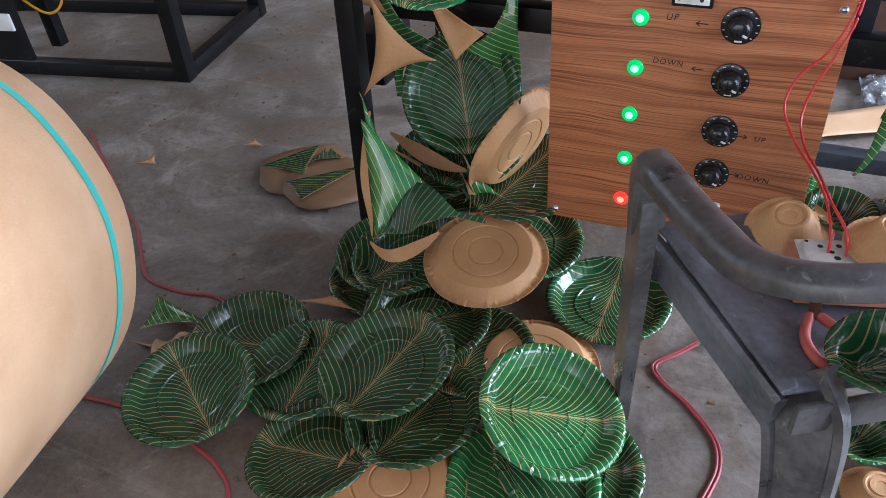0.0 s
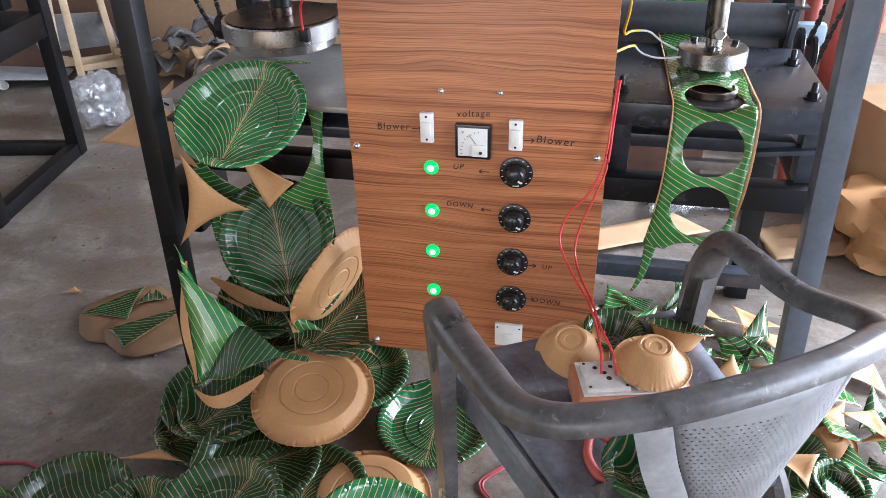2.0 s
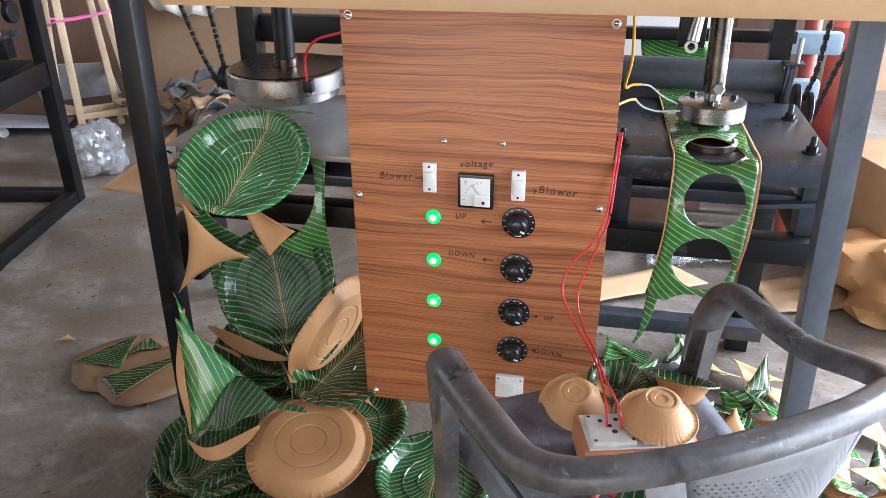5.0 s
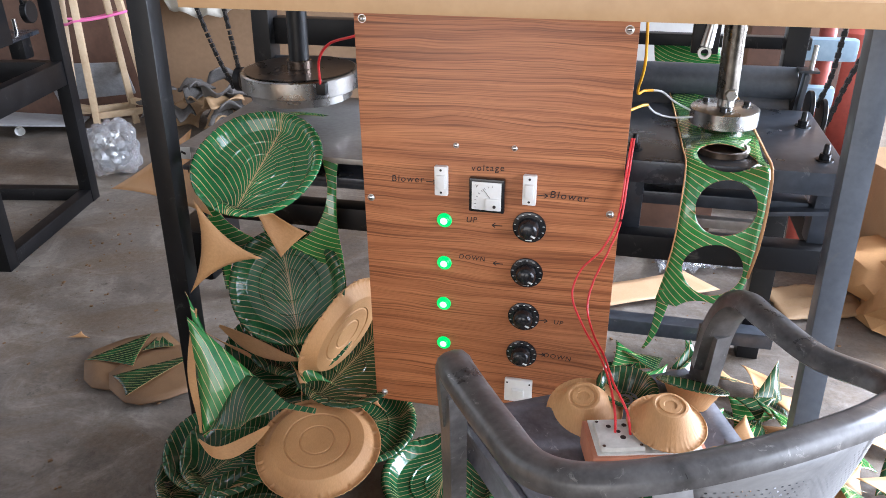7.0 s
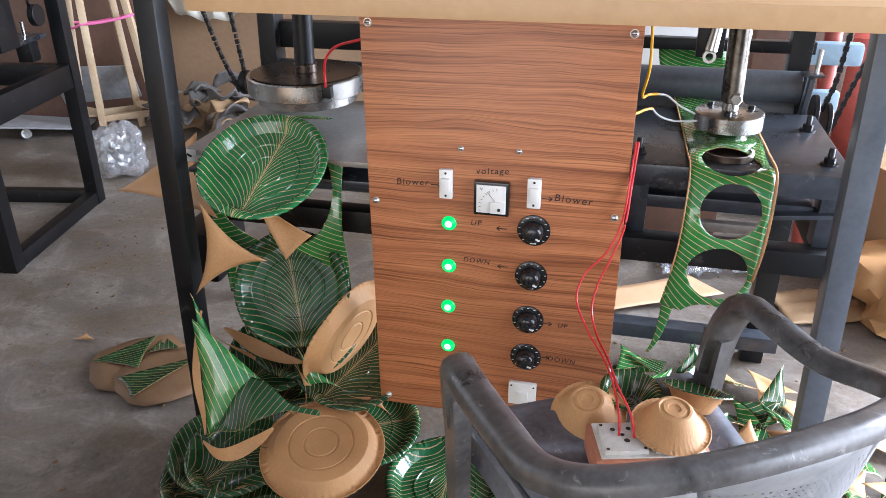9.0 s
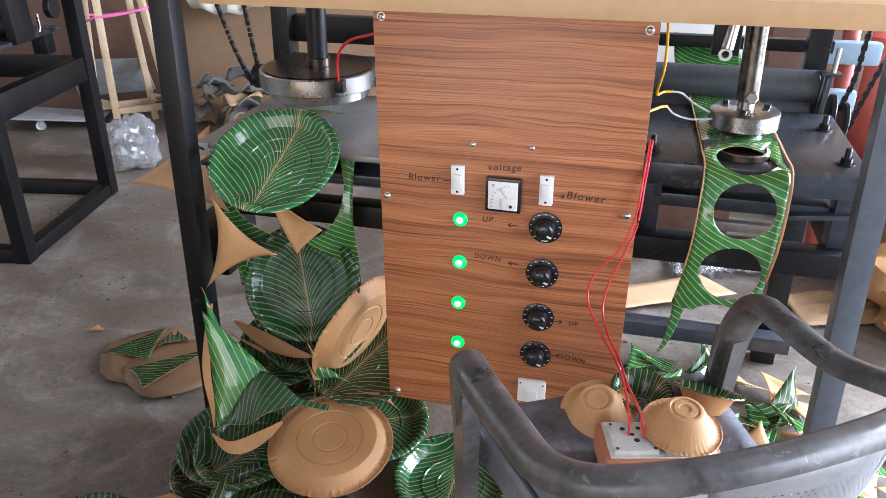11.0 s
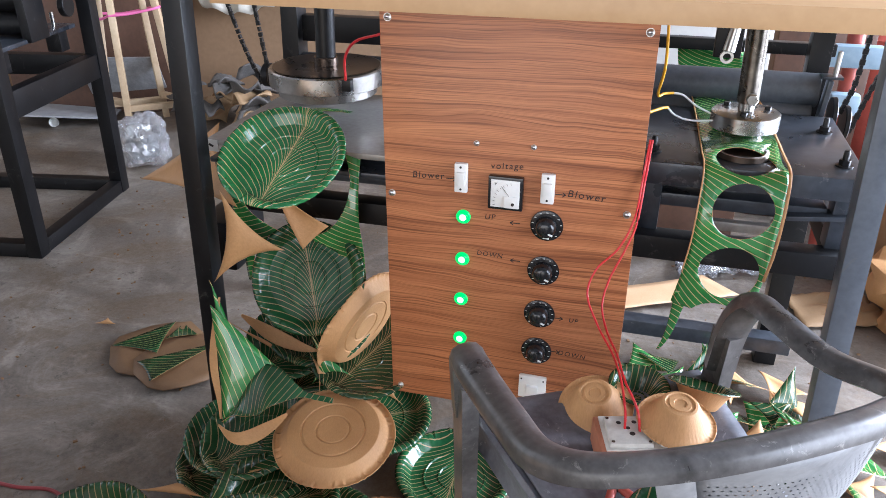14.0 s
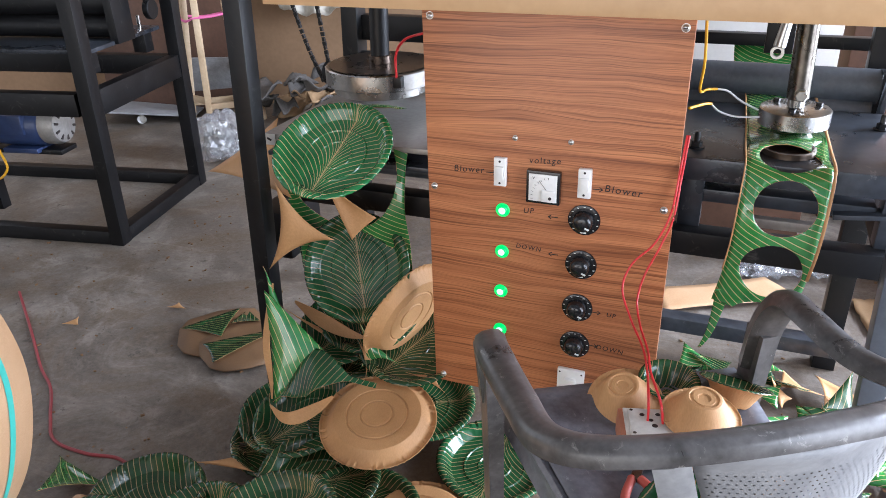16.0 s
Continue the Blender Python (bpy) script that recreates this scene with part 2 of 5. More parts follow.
M_ROLLER = worn("black_rubber_roller", (0.035, 0.040, 0.048), (0.085, 0.095, 0.110), 0.5, 0, 6, 80)
M_CHAIR = worn("rubbed_black_plastic", (0.018, 0.016, 0.015), (0.132, 0.124, 0.121), 0.31, 0, 11, 80, 0.12, 0.14, (0.26, 0.245, 0.23))
# dusty chair plastic, with the sky's sheen painted in as a lighter bluish tone
M_DUSTY_LIT = worn("dusty_skylit_black_plastic", (0.048, 0.048, 0.056), (0.170, 0.174, 0.196), 0.44, 0, 9, 90, 0.12, 0.12, (0.33, 0.335, 0.35))
M_GRIP = flat("dull_red_rubber", (0.40, 0.075, 0.055), 0.5)
M_PERF = perforated()
M_GREYP = worn("grey_plastic", (0.18, 0.18, 0.185), (0.34, 0.34, 0.34), 0.5, 0, 14, 90)
M_BLACKP = flat("black_bakelite", (0.012, 0.012, 0.013), 0.18)
M_WHITE = flat("white_switch_plastic", (0.74, 0.73, 0.70), 0.35, 0, 0.06)
M_IVORY = worn("dirty_white_bakelite", (0.45, 0.43, 0.39), (0.70, 0.68, 0.63), 0.45, 0, 16, 110)
M_INK = flat("black_marker_ink", (0.02, 0.012, 0.010), 0.6)
M_PALE = flat("pale_print", (0.62, 0.62, 0.60), 0.5)
M_RED = flat("red_cable_sheath", (0.55, 0.02, 0.025), 0.35)
M_DIMRED = flat("dull_red_cable", (0.30, 0.045, 0.05), 0.5)
M_YELLOW = flat("yellow_cable_sheath", (0.75, 0.38, 0.015), 0.4)
M_BRAID = flat("grey_glass_sleeving", (0.42, 0.42, 0.41), 0.7)
M_GREENLED, M_REDLED = glow("green_lamp", (0.0, 0.60, 0.12), 0.8), glow("red_lamp", (1.0, 0.03, 0.02), 1.6)
M_LENS_G, M_LENS_R = glow("green_lamp_core", (0.30, 1.0, 0.45), 2.2), glow("red_lamp_core", (1.0, 0.20, 0.12), 3.0)
M_BIRCH = worn("birch_laminate", (0.46, 0.275, 0.13), (0.57, 0.36, 0.185), 0.42, 0, 4, 50, 0.05)
M_PINE = worn("raw_pine", (0.42, 0.29, 0.17), (0.60, 0.46, 0.30), 0.6, 0, 5, 60)
M_WALL = worn("tan_painted_wall", (0.165, 0.096, 0.048), (0.245, 0.148, 0.080), 0.75, 0, 1.6, 40, 0.2)
M_PLASTER = worn("whitewashed_plaster", (0.55, 0.54, 0.51), (0.70, 0.69, 0.66), 0.8, 0, 1.5, 40, 0.2)
M_CEIL = worn("grey_sheet_roof", (0.26, 0.26, 0.27), (0.36, 0.36, 0.36), 0.6, 0, 1.2, 30)
M_RAG = worn("grey_rag_cloth", (0.055, 0.050, 0.046), (0.150, 0.135, 0.122), 0.9, 0, 9, 160, 0.5)
M_SACK = worn("pale_cloth", (0.36, 0.33, 0.27), (0.54, 0.50, 0.42), 0.85, 0, 6, 160, 0.4)
M_TEAL = flat("teal_edge_stripe", (0.07, 0.50, 0.42), 0.45)
M_BRICKRED = worn("red_painted_metal", (0.22, 0.035, 0.025), (0.38, 0.075, 0.05), 0.45, 0, 6, 60)
M_LTBLUE = worn("light_blue_paint", (0.15, 0.23, 0.30), (0.25, 0.34, 0.41), 0.45, 0, 8, 60)
M_NAVY = worn("navy_motor_paint", (0.015, 0.030, 0.085), (0.035, 0.060, 0.150), 0.4, 0, 6, 60)
M_TERRA = worn("terracotta_wood_box", (0.36, 0.13, 0.07), (0.52, 0.22, 0.13), 0.55, 0, 12, 90)
M_FILM = film_plastic()
M_PINK = flat("pink_string", (0.75, 0.16, 0.36), 0.6)
M_DKWOOD = worn("dark_brown_boards", (0.06, 0.03, 0.02), (0.13, 0.065, 0.04), 0.5, 0, 3, 40)


# ---- building tools ----
for m_, k_ in ((M_BLACK, 0.32), (M_LEAF, 0.34)):
    m_.node_tree.nodes["Principled BSDF"].inputs["Specular IOR Level"].default_value = k_
M_STRIP_LIT.node_tree.nodes["Principled BSDF"].inputs["Coat Weight"].default_value = 0.9


def thing(name, label, category, m=None, group="", kind=""):
    ob = new(name)
    ob.empty_display_size = 0.05
    if m is not None:
        ob.matrix_world = m
    return tagged(ob, label, category, group, kind)


def mesh_of(bm, name, *mats):
    me = bpy.data.meshes.new(name)
    bm.normal_update()
    bm.to_mesh(me)
    bm.free()
    for m in mats:
        me.materials.append(m)
    return me


def smooth(me, angle=40):
    for p in me.polygons:
        p.use_smooth = True
    me.set_sharp_from_angle(angle=radians(angle))
    return me


def part(name, bm, material, parent, label=""):
    ob = new(name, smooth(mesh_of(bm, name, material)))
    ob.parent = parent
    return tagged(ob, label)


def solid(name, bm, material, label, category, group="", kind="", m=None):
    ob = new(name, smooth(mesh_of(bm, name, material)))
    if m is not None:
        ob.matrix_world = m
    return tagged(ob, label, category, group, kind)


def box(c, s, bevel=0.003, rot=None, bm=None):
    bm = bm or bmesh.new()
    t = bmesh.new()
    bmesh.ops.create_cube(t, size=1)
    bmesh.ops.scale(t, vec=s, verts=t.verts)
    if bevel:
        bmesh.ops.bevel(t, geom=t.edges[:], offset=min(bevel, min(s) * 0.45), segments=2, profile=0.6, affect="EDGES")
    if rot is not None:
        bmesh.ops.transform(t, matrix=rot, verts=t.verts)
    bmesh.ops.translate(t, vec=c, verts=t.verts)
    return merge(bm, t)


def merge(bm, t):
    me = bpy.data.meshes.new("tmp")
    t.to_mesh(me)
    t.free()
    bm.from_mesh(me)
    bpy.data.meshes.remove(me)
    return bm


def bar(a, b, w, d, bevel=0.003, up=(0, 0, 1), bm=None):
    """A square bar from a to b, w wide and d deep."""
    a, b = Vector(a), Vector(b)
    z = (b - a).normalized()
    x = Vector(up).cross(z)
    x = x.normalized() if x.length > 1e-4 else Vector((1, 0, 0))
    y = z.cross(x)
    r = Matrix((x, y, z)).transposed().to_4x4()
    return box((a + b) / 2, (w, d, (b - a).length), bevel, r, bm)


def lathe(profile, seg=48, wave=None, cap=True):
    """A turned body from (radius, height) pairs; wave(angle, radius) adds to the height."""
    bm = bmesh.new()
    rings = []
    for r, h in profile:
        if r < 1e-6:
            rings.append([bm.verts.new((0, 0, h))])
        else:
            rings.append([bm.verts.new((r * math.cos(a), r * math.sin(a), h + (wave(a, r) if wave else 0))) for a in (2 * math.pi * i / seg for i in range(seg))])
    for p, q in zip(rings, rings[1:]):
        for i in range(seg):
            j = (i + 1) % seg
            vs = [p[i % len(p)], p[j % len(p)], q[j % len(q)], q[i % len(q)]]
            vs = list(dict.fromkeys(vs))
            if len(vs) > 2:
                bm.faces.new(vs)
    return bm


def moved(bm, m):
    bmesh.ops.transform(bm, matrix=m, verts=bm.verts)
    return bm


def rod(a, b, r, seg=24, r2=None, bm=None):
    a, b = Vector(a), Vector(b)
    n = (b - a).length
    r2 = r if r2 is None else r2
    c = min(0.002, r * 0.2)
    t = lathe([(0, 0), (r - c, 0), (r, c), (r2, n - c), (r2 - c, n), (0, n)], seg)
    bmesh.ops.recalc_face_normals(t, faces=t.faces)
    moved(t, Matrix.Translation(a) @ (b - a).to_track_quat("Z", "Y").to_matrix().to_4x4())
    return merge(bm, t) if bm else t


def spline(points, per=8):
    """A smooth line through the points (Catmull-Rom)."""
    p = [Vector(q) for q in points]
    p = [2 * p[0] - p[1]] + p + [2 * p[-1] - p[-2]]
    out = []
    for i in range(1, len(p) - 2):
        for k in range(per):
            t = k / per
            a, b, c, d = p[i - 1:i + 3]
            out.append(0.5 * (2 * b + (c - a) * t + (2 * a - 5 * b + 4 * c - d) * t * t + (3 * b - a - 3 * c + d) * t ** 3))
    return out + [p[-2]]


def sweep(line, section, up=(0, 0, 1), scale=None, start=None):
    """A closed section (x across, y up) carried along a line; with start, its first x is carried on without twist."""
    bm = bmesh.new()
    rings = []
    for i, c in enumerate(line):
        t = (line[min(i + 1, len(line) - 1)] - line[max(i - 1, 0)]).normalized()
        x = t.cross(Vector(up)) if start is None else Vector(start) - t * t.dot(Vector(start))
        x = x.normalized() if x.length > 1e-4 else Vector((1, 0, 0))
        start = None if start is None else x
        y = x.cross(t)
        k = scale(i / (len(line) - 1)) if scale else 1
        rings.append([bm.verts.new(c + x * sx * k + y * sy * k) for sx, sy in section])
    for p, q in zip(rings, rings[1:]):
        for i in range(len(section)):
            j = (i + 1) % len(section)
            bm.faces.new((p[i], p[j], q[j], q[i]))
    bm.faces.new(rings[0][::-1])
    bm.faces.new(rings[-1])
    bmesh.ops.recalc_face_normals(bm, faces=bm.faces)
    return bm


def circle(r, seg=10, ry=None):
    return [(r * math.cos(2 * math.pi * i / seg), (ry or r) * math.sin(2 * math.pi * i / seg)) for i in range(seg)]


def cable(points, r, per=10, seg=8):
    return sweep(spline(points, per), circle(r, seg), (0.13, 0.21, 1))


def aimed(c, normal, heading=0.0):
    """A pose at c whose z is the normal, and whose y leans towards the heading (degrees from +x in plan)."""
    z = Vector(normal).normalized()
    h = Vector((math.cos(radians(heading)), math.sin(radians(heading)), 0))
    if abs(h.dot(z)) > 0.98:
        h = Vector((0, 0, 1))
    y = (h - z * h.dot(z)).normalized()
    x = y.cross(z)
    return Matrix.Translation(c) @ Matrix((x, y, z)).transposed().to_4x4()


def paper(ob, thick=0.0014):
    s = ob.modifiers.new("thickness", "SOLIDIFY")
    s.thickness, s.offset, s.material_offset, s.material_offset_rim = thick, -1, 1, 1
    return ob

# ---- structure ----
def slab_object(name, c, s, material, label, category, rz=0, bevel=0.0):
    return solid(name, box((0, 0, 0), s, bevel), material, label, category, kind="structure", m=pose(*c, 0, 0, rz))


slab_object("floor", (0, 0, -0.1), (12, 12, 0.2), M_FLOOR, "worn grey concrete floor with dust and stains", "floor")
slab_object("ceiling", (0, 0, 4.1), (12, 12, 0.2), M_CEIL, "grey sheet roof of the workshop", "ceiling")
slab_object("wall_north", (-1.2, 3.01, 2.0), (8.4, 0.15, 4.0), M_WALL, "tan painted workshop wall behind the machines", "wall", 15)
slab_object("wall_west", (-5.0, -2.6, 2.0), (0.15, 4.8, 4.0), M_PLASTER, "whitewashed side wall", "wall")
slab_object("wall_west_end", (-5.0, 2.9, 2.0), (0.15, 1.8, 4.0), M_PLASTER, "whitewashed side wall end", "wall")
# the gap below is added out of view to house the west fill lamp
slab_object("wall_west_lintel", (-5.0, 0.9, 3.5), (0.15, 2.2, 1.0), M_PLASTER, "whitewashed wall over an added, unseen side opening", "wall")
slab_object("wall_south_lintel", (-0.4, -5.0, 3.6), (9.2, 0.15, 0.8), M_PLASTER, "whitewashed wall over the wide shutter opening", "wall")
slab_object("wall_south", (-3.8, -5.0, 1.6), (2.4, 0.15, 3.2), M_PLASTER, "whitewashed wall beside the shutter opening", "wall")
slab_object("wall_east_gate", (3.95, 1.8, 3.6), (0.15, 1.9, 0.8), M_PLASTER, "whitewashed wall over the gate", "wall")
slab_object("wall_east_back", (3.95, 3.7, 2.0), (0.15, 1.9, 4.0), M_PLASTER, "whitewashed wall beyond the gate", "wall")
slab_object("wall_east", (3.95, 0.47, 2.0), (0.15, 0.72, 4.0), M_PLASTER, "whitewashed wall beside the doorway", "wall")
slab_object("wall_east_end", (3.95, -3.9, 2.0), (0.15, 2.2, 4.0), M_PLASTER, "whitewashed wall end beside the doorway", "wall")
slab_object("wall_east_lintel", (3.95, -1.35, 3.6), (0.15, 2.9, 0.8), M_PLASTER, "whitewashed wall over the doorway", "wall")


# ---- plates, bowls, strips of leaf-printed board ----
def plate_mesh(name, R, up_mat, back_mat, depth=0.027, seg=144):
    k = R / 0.14
    prof = [(0, 0), (0.0345, 0), (0.0365, 0.0020), (0.0395, 0.0020), (0.0415, 0), (0.0685, 0), (0.0705, 0.0023), (0.0735, 0.0023), (0.0755, 0), (0.100, 0.0), (0.1035, 0.0006), (0.1070, 0.0040), (0.1185, depth * 0.78), (0.1245, depth * 0.95), (0.129, depth), (0.134, depth), (0.1375, depth * 0.94), (0.140, depth * 0.84)]
    rnd = random.Random(4)
    ph = [rnd.uniform(0, 6.28) for _ in range(6)]

    def crimp(a, r):
        f = min(1, max(0, (r / k - 0.104) / 0.022))
        return f * (0.0010 * math.sin(47 * a + ph[0]) + 0.0009 * math.sin(61 * a + ph[3]) + 0.0020 * math.sin(2 * a + ph[1]) + 0.0012 * math.sin(5 * a + ph[2]))
    bm = lathe([(r * k, h) for r, h in prof], seg, crimp)
    uv = bm.loops.layers.uv.new("flat")
    for f in bm.faces:
        for lp in f.loops:
            lp[uv].uv = (lp.vert.co.x, lp.vert.co.y)
    bmesh.ops.recalc_face_normals(bm, faces=bm.faces)
    if sum(f.normal.z for f in bm.faces) < 0:
        bmesh.ops.reverse_faces(bm, faces=bm.faces)
    return smooth(mesh_of(bm, name, up_mat, back_mat), 24)


PLATE = plate_mesh("leaf_plate", 0.14, M_LEAF, M_KRAFT)
# the same plate in the lit copy of the print
LIT_PLATE = plate_mesh("lit_leaf_plate", 0.14, M_LEAF_LIT, M_KRAFT)
KPLATE = plate_mesh("kraft_plate", 0.14, M_KRAFT, M_KRAFT)


def plate(c, normal, heading, mesh=PLATE, label="round paper plate with glossy green leaf print", scale=1.0, group="plates on the heap", name="paper_plate"):
    ob = paper(new(name, mesh))
    ob.matrix_world = aimed(c, normal, heading) @ Matrix.Scale(scale, 4)
    return tagged(ob, label, "plate", group)


LEAFLAB = "round paper plate with glossy green leaf print"
# the heap on the floor, from the floor up
for c, n, h, k in (
    ((-0.048, -0.500, 0.022), (0.16, 0.02, 1), 20, 1.0),
    ((-0.347, -0.514, 0.046), (-0.10, -0.04, 1), 72, 0.98), ((-0.497, -0.650, 0.022), (-0.14, 0.03, 1), 182, 0.94),
    ((-0.622, -0.484, 0.030), (-0.10, -0.10, 1), 94, 0.98), ((-0.789, -0.449, 0.024), (0.01, -0.10, 1), 192, 1.0),
    ((-0.814, -0.620, 0.036), (0.038, -0.141, 0.989), 146, 0.99), ((-0.432, -0.455, 0.092), (-0.106, -0.122, 0.987), 74, 1.01),
    ((-0.315, -0.315, 0.034), (0.1, 0.05, 1), 95, 1.0),
    ((-0.430, -0.280, 0.062), (0.08, 0.0, 1), 40, 1.0),
    ((-0.089, -0.041, 0.010), (0.006, -0.05, 1), 270, 1.01), ((-0.602, -0.150, 0.022), (0.02, -0.08, 1), 40, 1.0),
    ((-0.606, -0.100, 0.062), (-0.02, -0.16, 1), 70, 1.0), ((-0.543, -0.130, 0.097), (-0.091, -0.18, 0.979), 54, 0.98),
    ((-0.520, 0.010, 0.030), (0.0, -0.1, 1), 20, 1.0), ((-0.430, -0.060, 0.070), (0.05, -0.1, 1), 100, 1.0),
    ((-0.322, 0.062, 0.060), (0.16, -0.16, 1), 30, 1.0),
    ((-0.500, 0.120, 0.170), (-0.1, -0.25, 1), 80, 1.0), ((-0.545, 0.115, 0.215), (-0.1, -0.35, 1), 60, 1.0), ((-0.480, 0.120, 0.275), (0.05, -0.45, 1), 85, 1.0),
    ((-0.345, 0.080, 0.225), (0.12, -0.30, 1), 70, 1.0),
):
    plate(c, n, h, scale=k)
plate((-0.110, -0.565, 0.004), (0.02, -0.03, 1), 110, LIT_PLATE)
plate((-0.098, -0.450, 0.086), (0.34, -0.08, 1), 22, LIT_PLATE, "bright green leaf-print paper plate on top of the heap")
plate((-0.350, -0.130, 0.166), (-0.045, 0.19, -0.98), 0, KPLATE, "upturned plain brown kraft paper plate on the heap")
plate((-0.335, -0.650, 0.030), (0, 0, -1), 0, KPLATE, "upturned plain brown kraft paper plate under green ones")
plate((-0.185, -0.285, 0.032), (0, 0.05, -1), 0, KPLATE, "upturned plain brown kraft paper plate under green ones")
plate((-0.338, 0.062, 0.325), (-0.895, 0.314, 0.336), 90, KPLATE, "brown kraft paper plate standing on edge against the panel")
# the two on the strip from the press
plate((-0.497, 0.042, 0.733), (0.055, -0.525, 0.850), 85, LIT_PLATE, group="plates on the strip", label="green leaf-print paper plate dropping from the press")
plate((-0.462, 0.045, 0.448), (0.12, -0.877, 0.465), 104, scale=0.96, group="plates on the strip", label="green leaf-print paper plate hanging from the strip")


def bowl_mesh(name, up_mat, back_mat):
    def crimp(a, r):
        f = max(0, (r - 0.027) / 0.028)
        return f * (0.0004 * math.sin(41 * a) + 0.0003 * math.sin(53 * a + 1))
    bm = lathe([(0, 0.0015), (0.0085, 0.0015), (0.0095, 0), (0.0145, 0), (0.0155, 0.0016), (0.0195, 0.0016), (0.021, 0), (0.0235, 0.0006), (0.0262, 0.0035), (0.0315, 0.013), (0.0395, 0.027), (0.0455, 0.0335), (0.0500, 0.0352), (0.0535, 0.0350), (0.0555, 0.0335)], 150, crimp)
    uv = bm.loops.layers.uv.new("flat")
    for f in bm.faces:
        for lp in f.loops:
            lp[uv].uv = (lp.vert.co.x, lp.vert.co.y)
    bmesh.ops.recalc_face_normals(bm, faces=bm.faces)
    if sum(f.normal.z for f in bm.faces) < 0:
        bmesh.ops.reverse_faces(bm, faces=bm.faces)
    return smooth(mesh_of(bm, name, up_mat, back_mat), 32)


BOWL, KBOWL = bowl_mesh("leaf_bowl", M_LEAF, M_KRAFT), bowl_mesh("kraft_bowl", M_KRAFT, M_KRAFT)


def bowl(c, normal, heading=0, mesh=BOWL, label="small green leaf-print paper bowl", scale=1.13, group="bowls on the chair"):
    ob = paper(new("paper_bowl", mesh), 0.001)
    ob.matrix_world = aimed(c, normal, heading) @ Matrix.Scale(scale, 4)
    return tagged(ob, label, "bowl", group)


# ---- control panel ----
panel = thing("control_panel", "teak laminate control panel with knobs, lamps and a voltmeter", "control panel", pose(0, 0, 0))
part("board", box((0, 0.009, 0.638), (0.502, 0.018, 0.872), 0.0012), M_TEAK, panel)
part("backing_frame", box((0, 0.045, 0.63), (0.47, 0.05, 0.82), 0.003), M_BLACK, panel)


def facing(x, z, y=0.0):
    """A pose on the panel's face: local z points out of it."""
    return pose(x, y, z, 90, 0, 0)


def screw(x, z, r):
    bm = moved(lathe([(0, r * 0.75), (r * 0.55, r * 0.68), (r * 0.9, r * 0.35), (r, 0.0), (r * 1.15, 0.0), (r * 1.15, -0.001)], 20), facing(x, z, -0.001))
    ob = part("screw", bm, M_SCREW, panel)
    part("slot", moved(box((0, 0, r * 0.72), (r * 1.2, r * 0.22, r * 0.12), 0), facing(x, z, -0.001)), M_INK, ob)


for x, z in ((-0.235, 1.055), (0.235, 1.051), (-0.237, 0.706), (0.233, 0.713), (-0.231, 0.222), (0.233, 0.245)):
    screw(x, z, 0.0066)
for x, z in ((-0.062, 0.828), (0.049, 0.830)):
    screw(x, z, 0.005)


def lamp_on_panel(x, z, shell, core):
    ob = part("indicator_lamp", moved(lathe([(0.0150, 0), (0.0150, 0.003), (0.0135, 0.0045), (0.0118, 0.0045), (0.0115, 0.006), (0.0100, 0.0075), (0, 0.0078)], 28), facing(x, z)), shell, panel)
    part("lamp_core", moved(lathe([(0.0076, 0.0074), (0.0066, 0.0088), (0, 0.0092)], 20), facing(x, z)), core, ob)


for x, z in ((-0.086, 0.671), (-0.087, 0.575), (-0.089, 0.478), (-0.090, 0.379)):
    lamp_on_panel(x, z, M_GREENLED, M_LENS_G)
lamp_on_panel(-0.090, 0.280, M_REDLED, M_LENS_R)


def knob_on_panel(x, z):
    at = facing(x, z) @ Matrix.Scale(1.12, 4)
    ob = part("knob", moved(lathe([(0.029, 0), (0.029, 0.002), (0.0275, 0.003), (0.019, 0.003), (0.0175, 0.016), (0.0165, 0.018), (0.012, 0.019), (0, 0.0192)], 40), at), M_BLACKP, panel)
    for i in range(11):
        a = radians(225 - 27 * i)
        part("dial_mark", moved(box((0.0252 * math.cos(a), 0.0252 * math.sin(a), 0.0032), (0.0035, 0.0011, 0.0004), 0, None), at), M_PALE, ob)
    part("maker_mark", moved(box((0, -0.0242, 0.0032), (0.011, 0.0026, 0.0004), 0), at), M_PALE, ob)
    part("grip", moved(lathe([(0.0178, 0.012), (0.0172, 0.017), (0.0150, 0.0215), (0.010, 0.0245), (0, 0.0255)], 36), at), M_BLACKP, ob)
    part("pointer", moved(box((0.0095, -0.0075, 0.0232), (0.009, 0.0035, 0.0016), 0.0004, Matrix.Rotation(radians(-38), 4, "Z") @ Matrix.Rotation(radians(24), 4, "Y")), at), M_PALE, ob)


for x, z in ((0.083, 0.672), (0.082, 0.571), (0.080, 0.468), (0.079, 0.375)):
    knob_on_panel(x, z)


def rocker(x, z):
    ob = part("rocker_switch", box((x, -0.006, z), (0.026, 0.012, 0.060), 0.0025), M_WHITE, panel)
    part("rocker", box((x, -0.0135, z - 0.001), (0.017, 0.007, 0.029), 0.002, Matrix.Rotation(radians(6), 4, "X")), M_WHITE, ob)
    for dz in (-0.023, 0.023):
        part("hole", moved(lathe([(0.0024, 0), (0.0024, 0.0006), (0, 0.0006)], 12), facing(x, z + dz, -0.012)), M_INK, ob)


rocker(-0.090, 0.757)
rocker(0.081, 0.752)
low = part("power_switch", box((0.076, -0.005, 0.282), (0.060, 0.010, 0.058), 0.003), M_WHITE, panel)
part("rocker", box((0.076, -0.012, 0.278), (0.026, 0.009, 0.024), 0.003, Matrix.Rotation(radians(8), 4, "X")), M_WHITE, low)
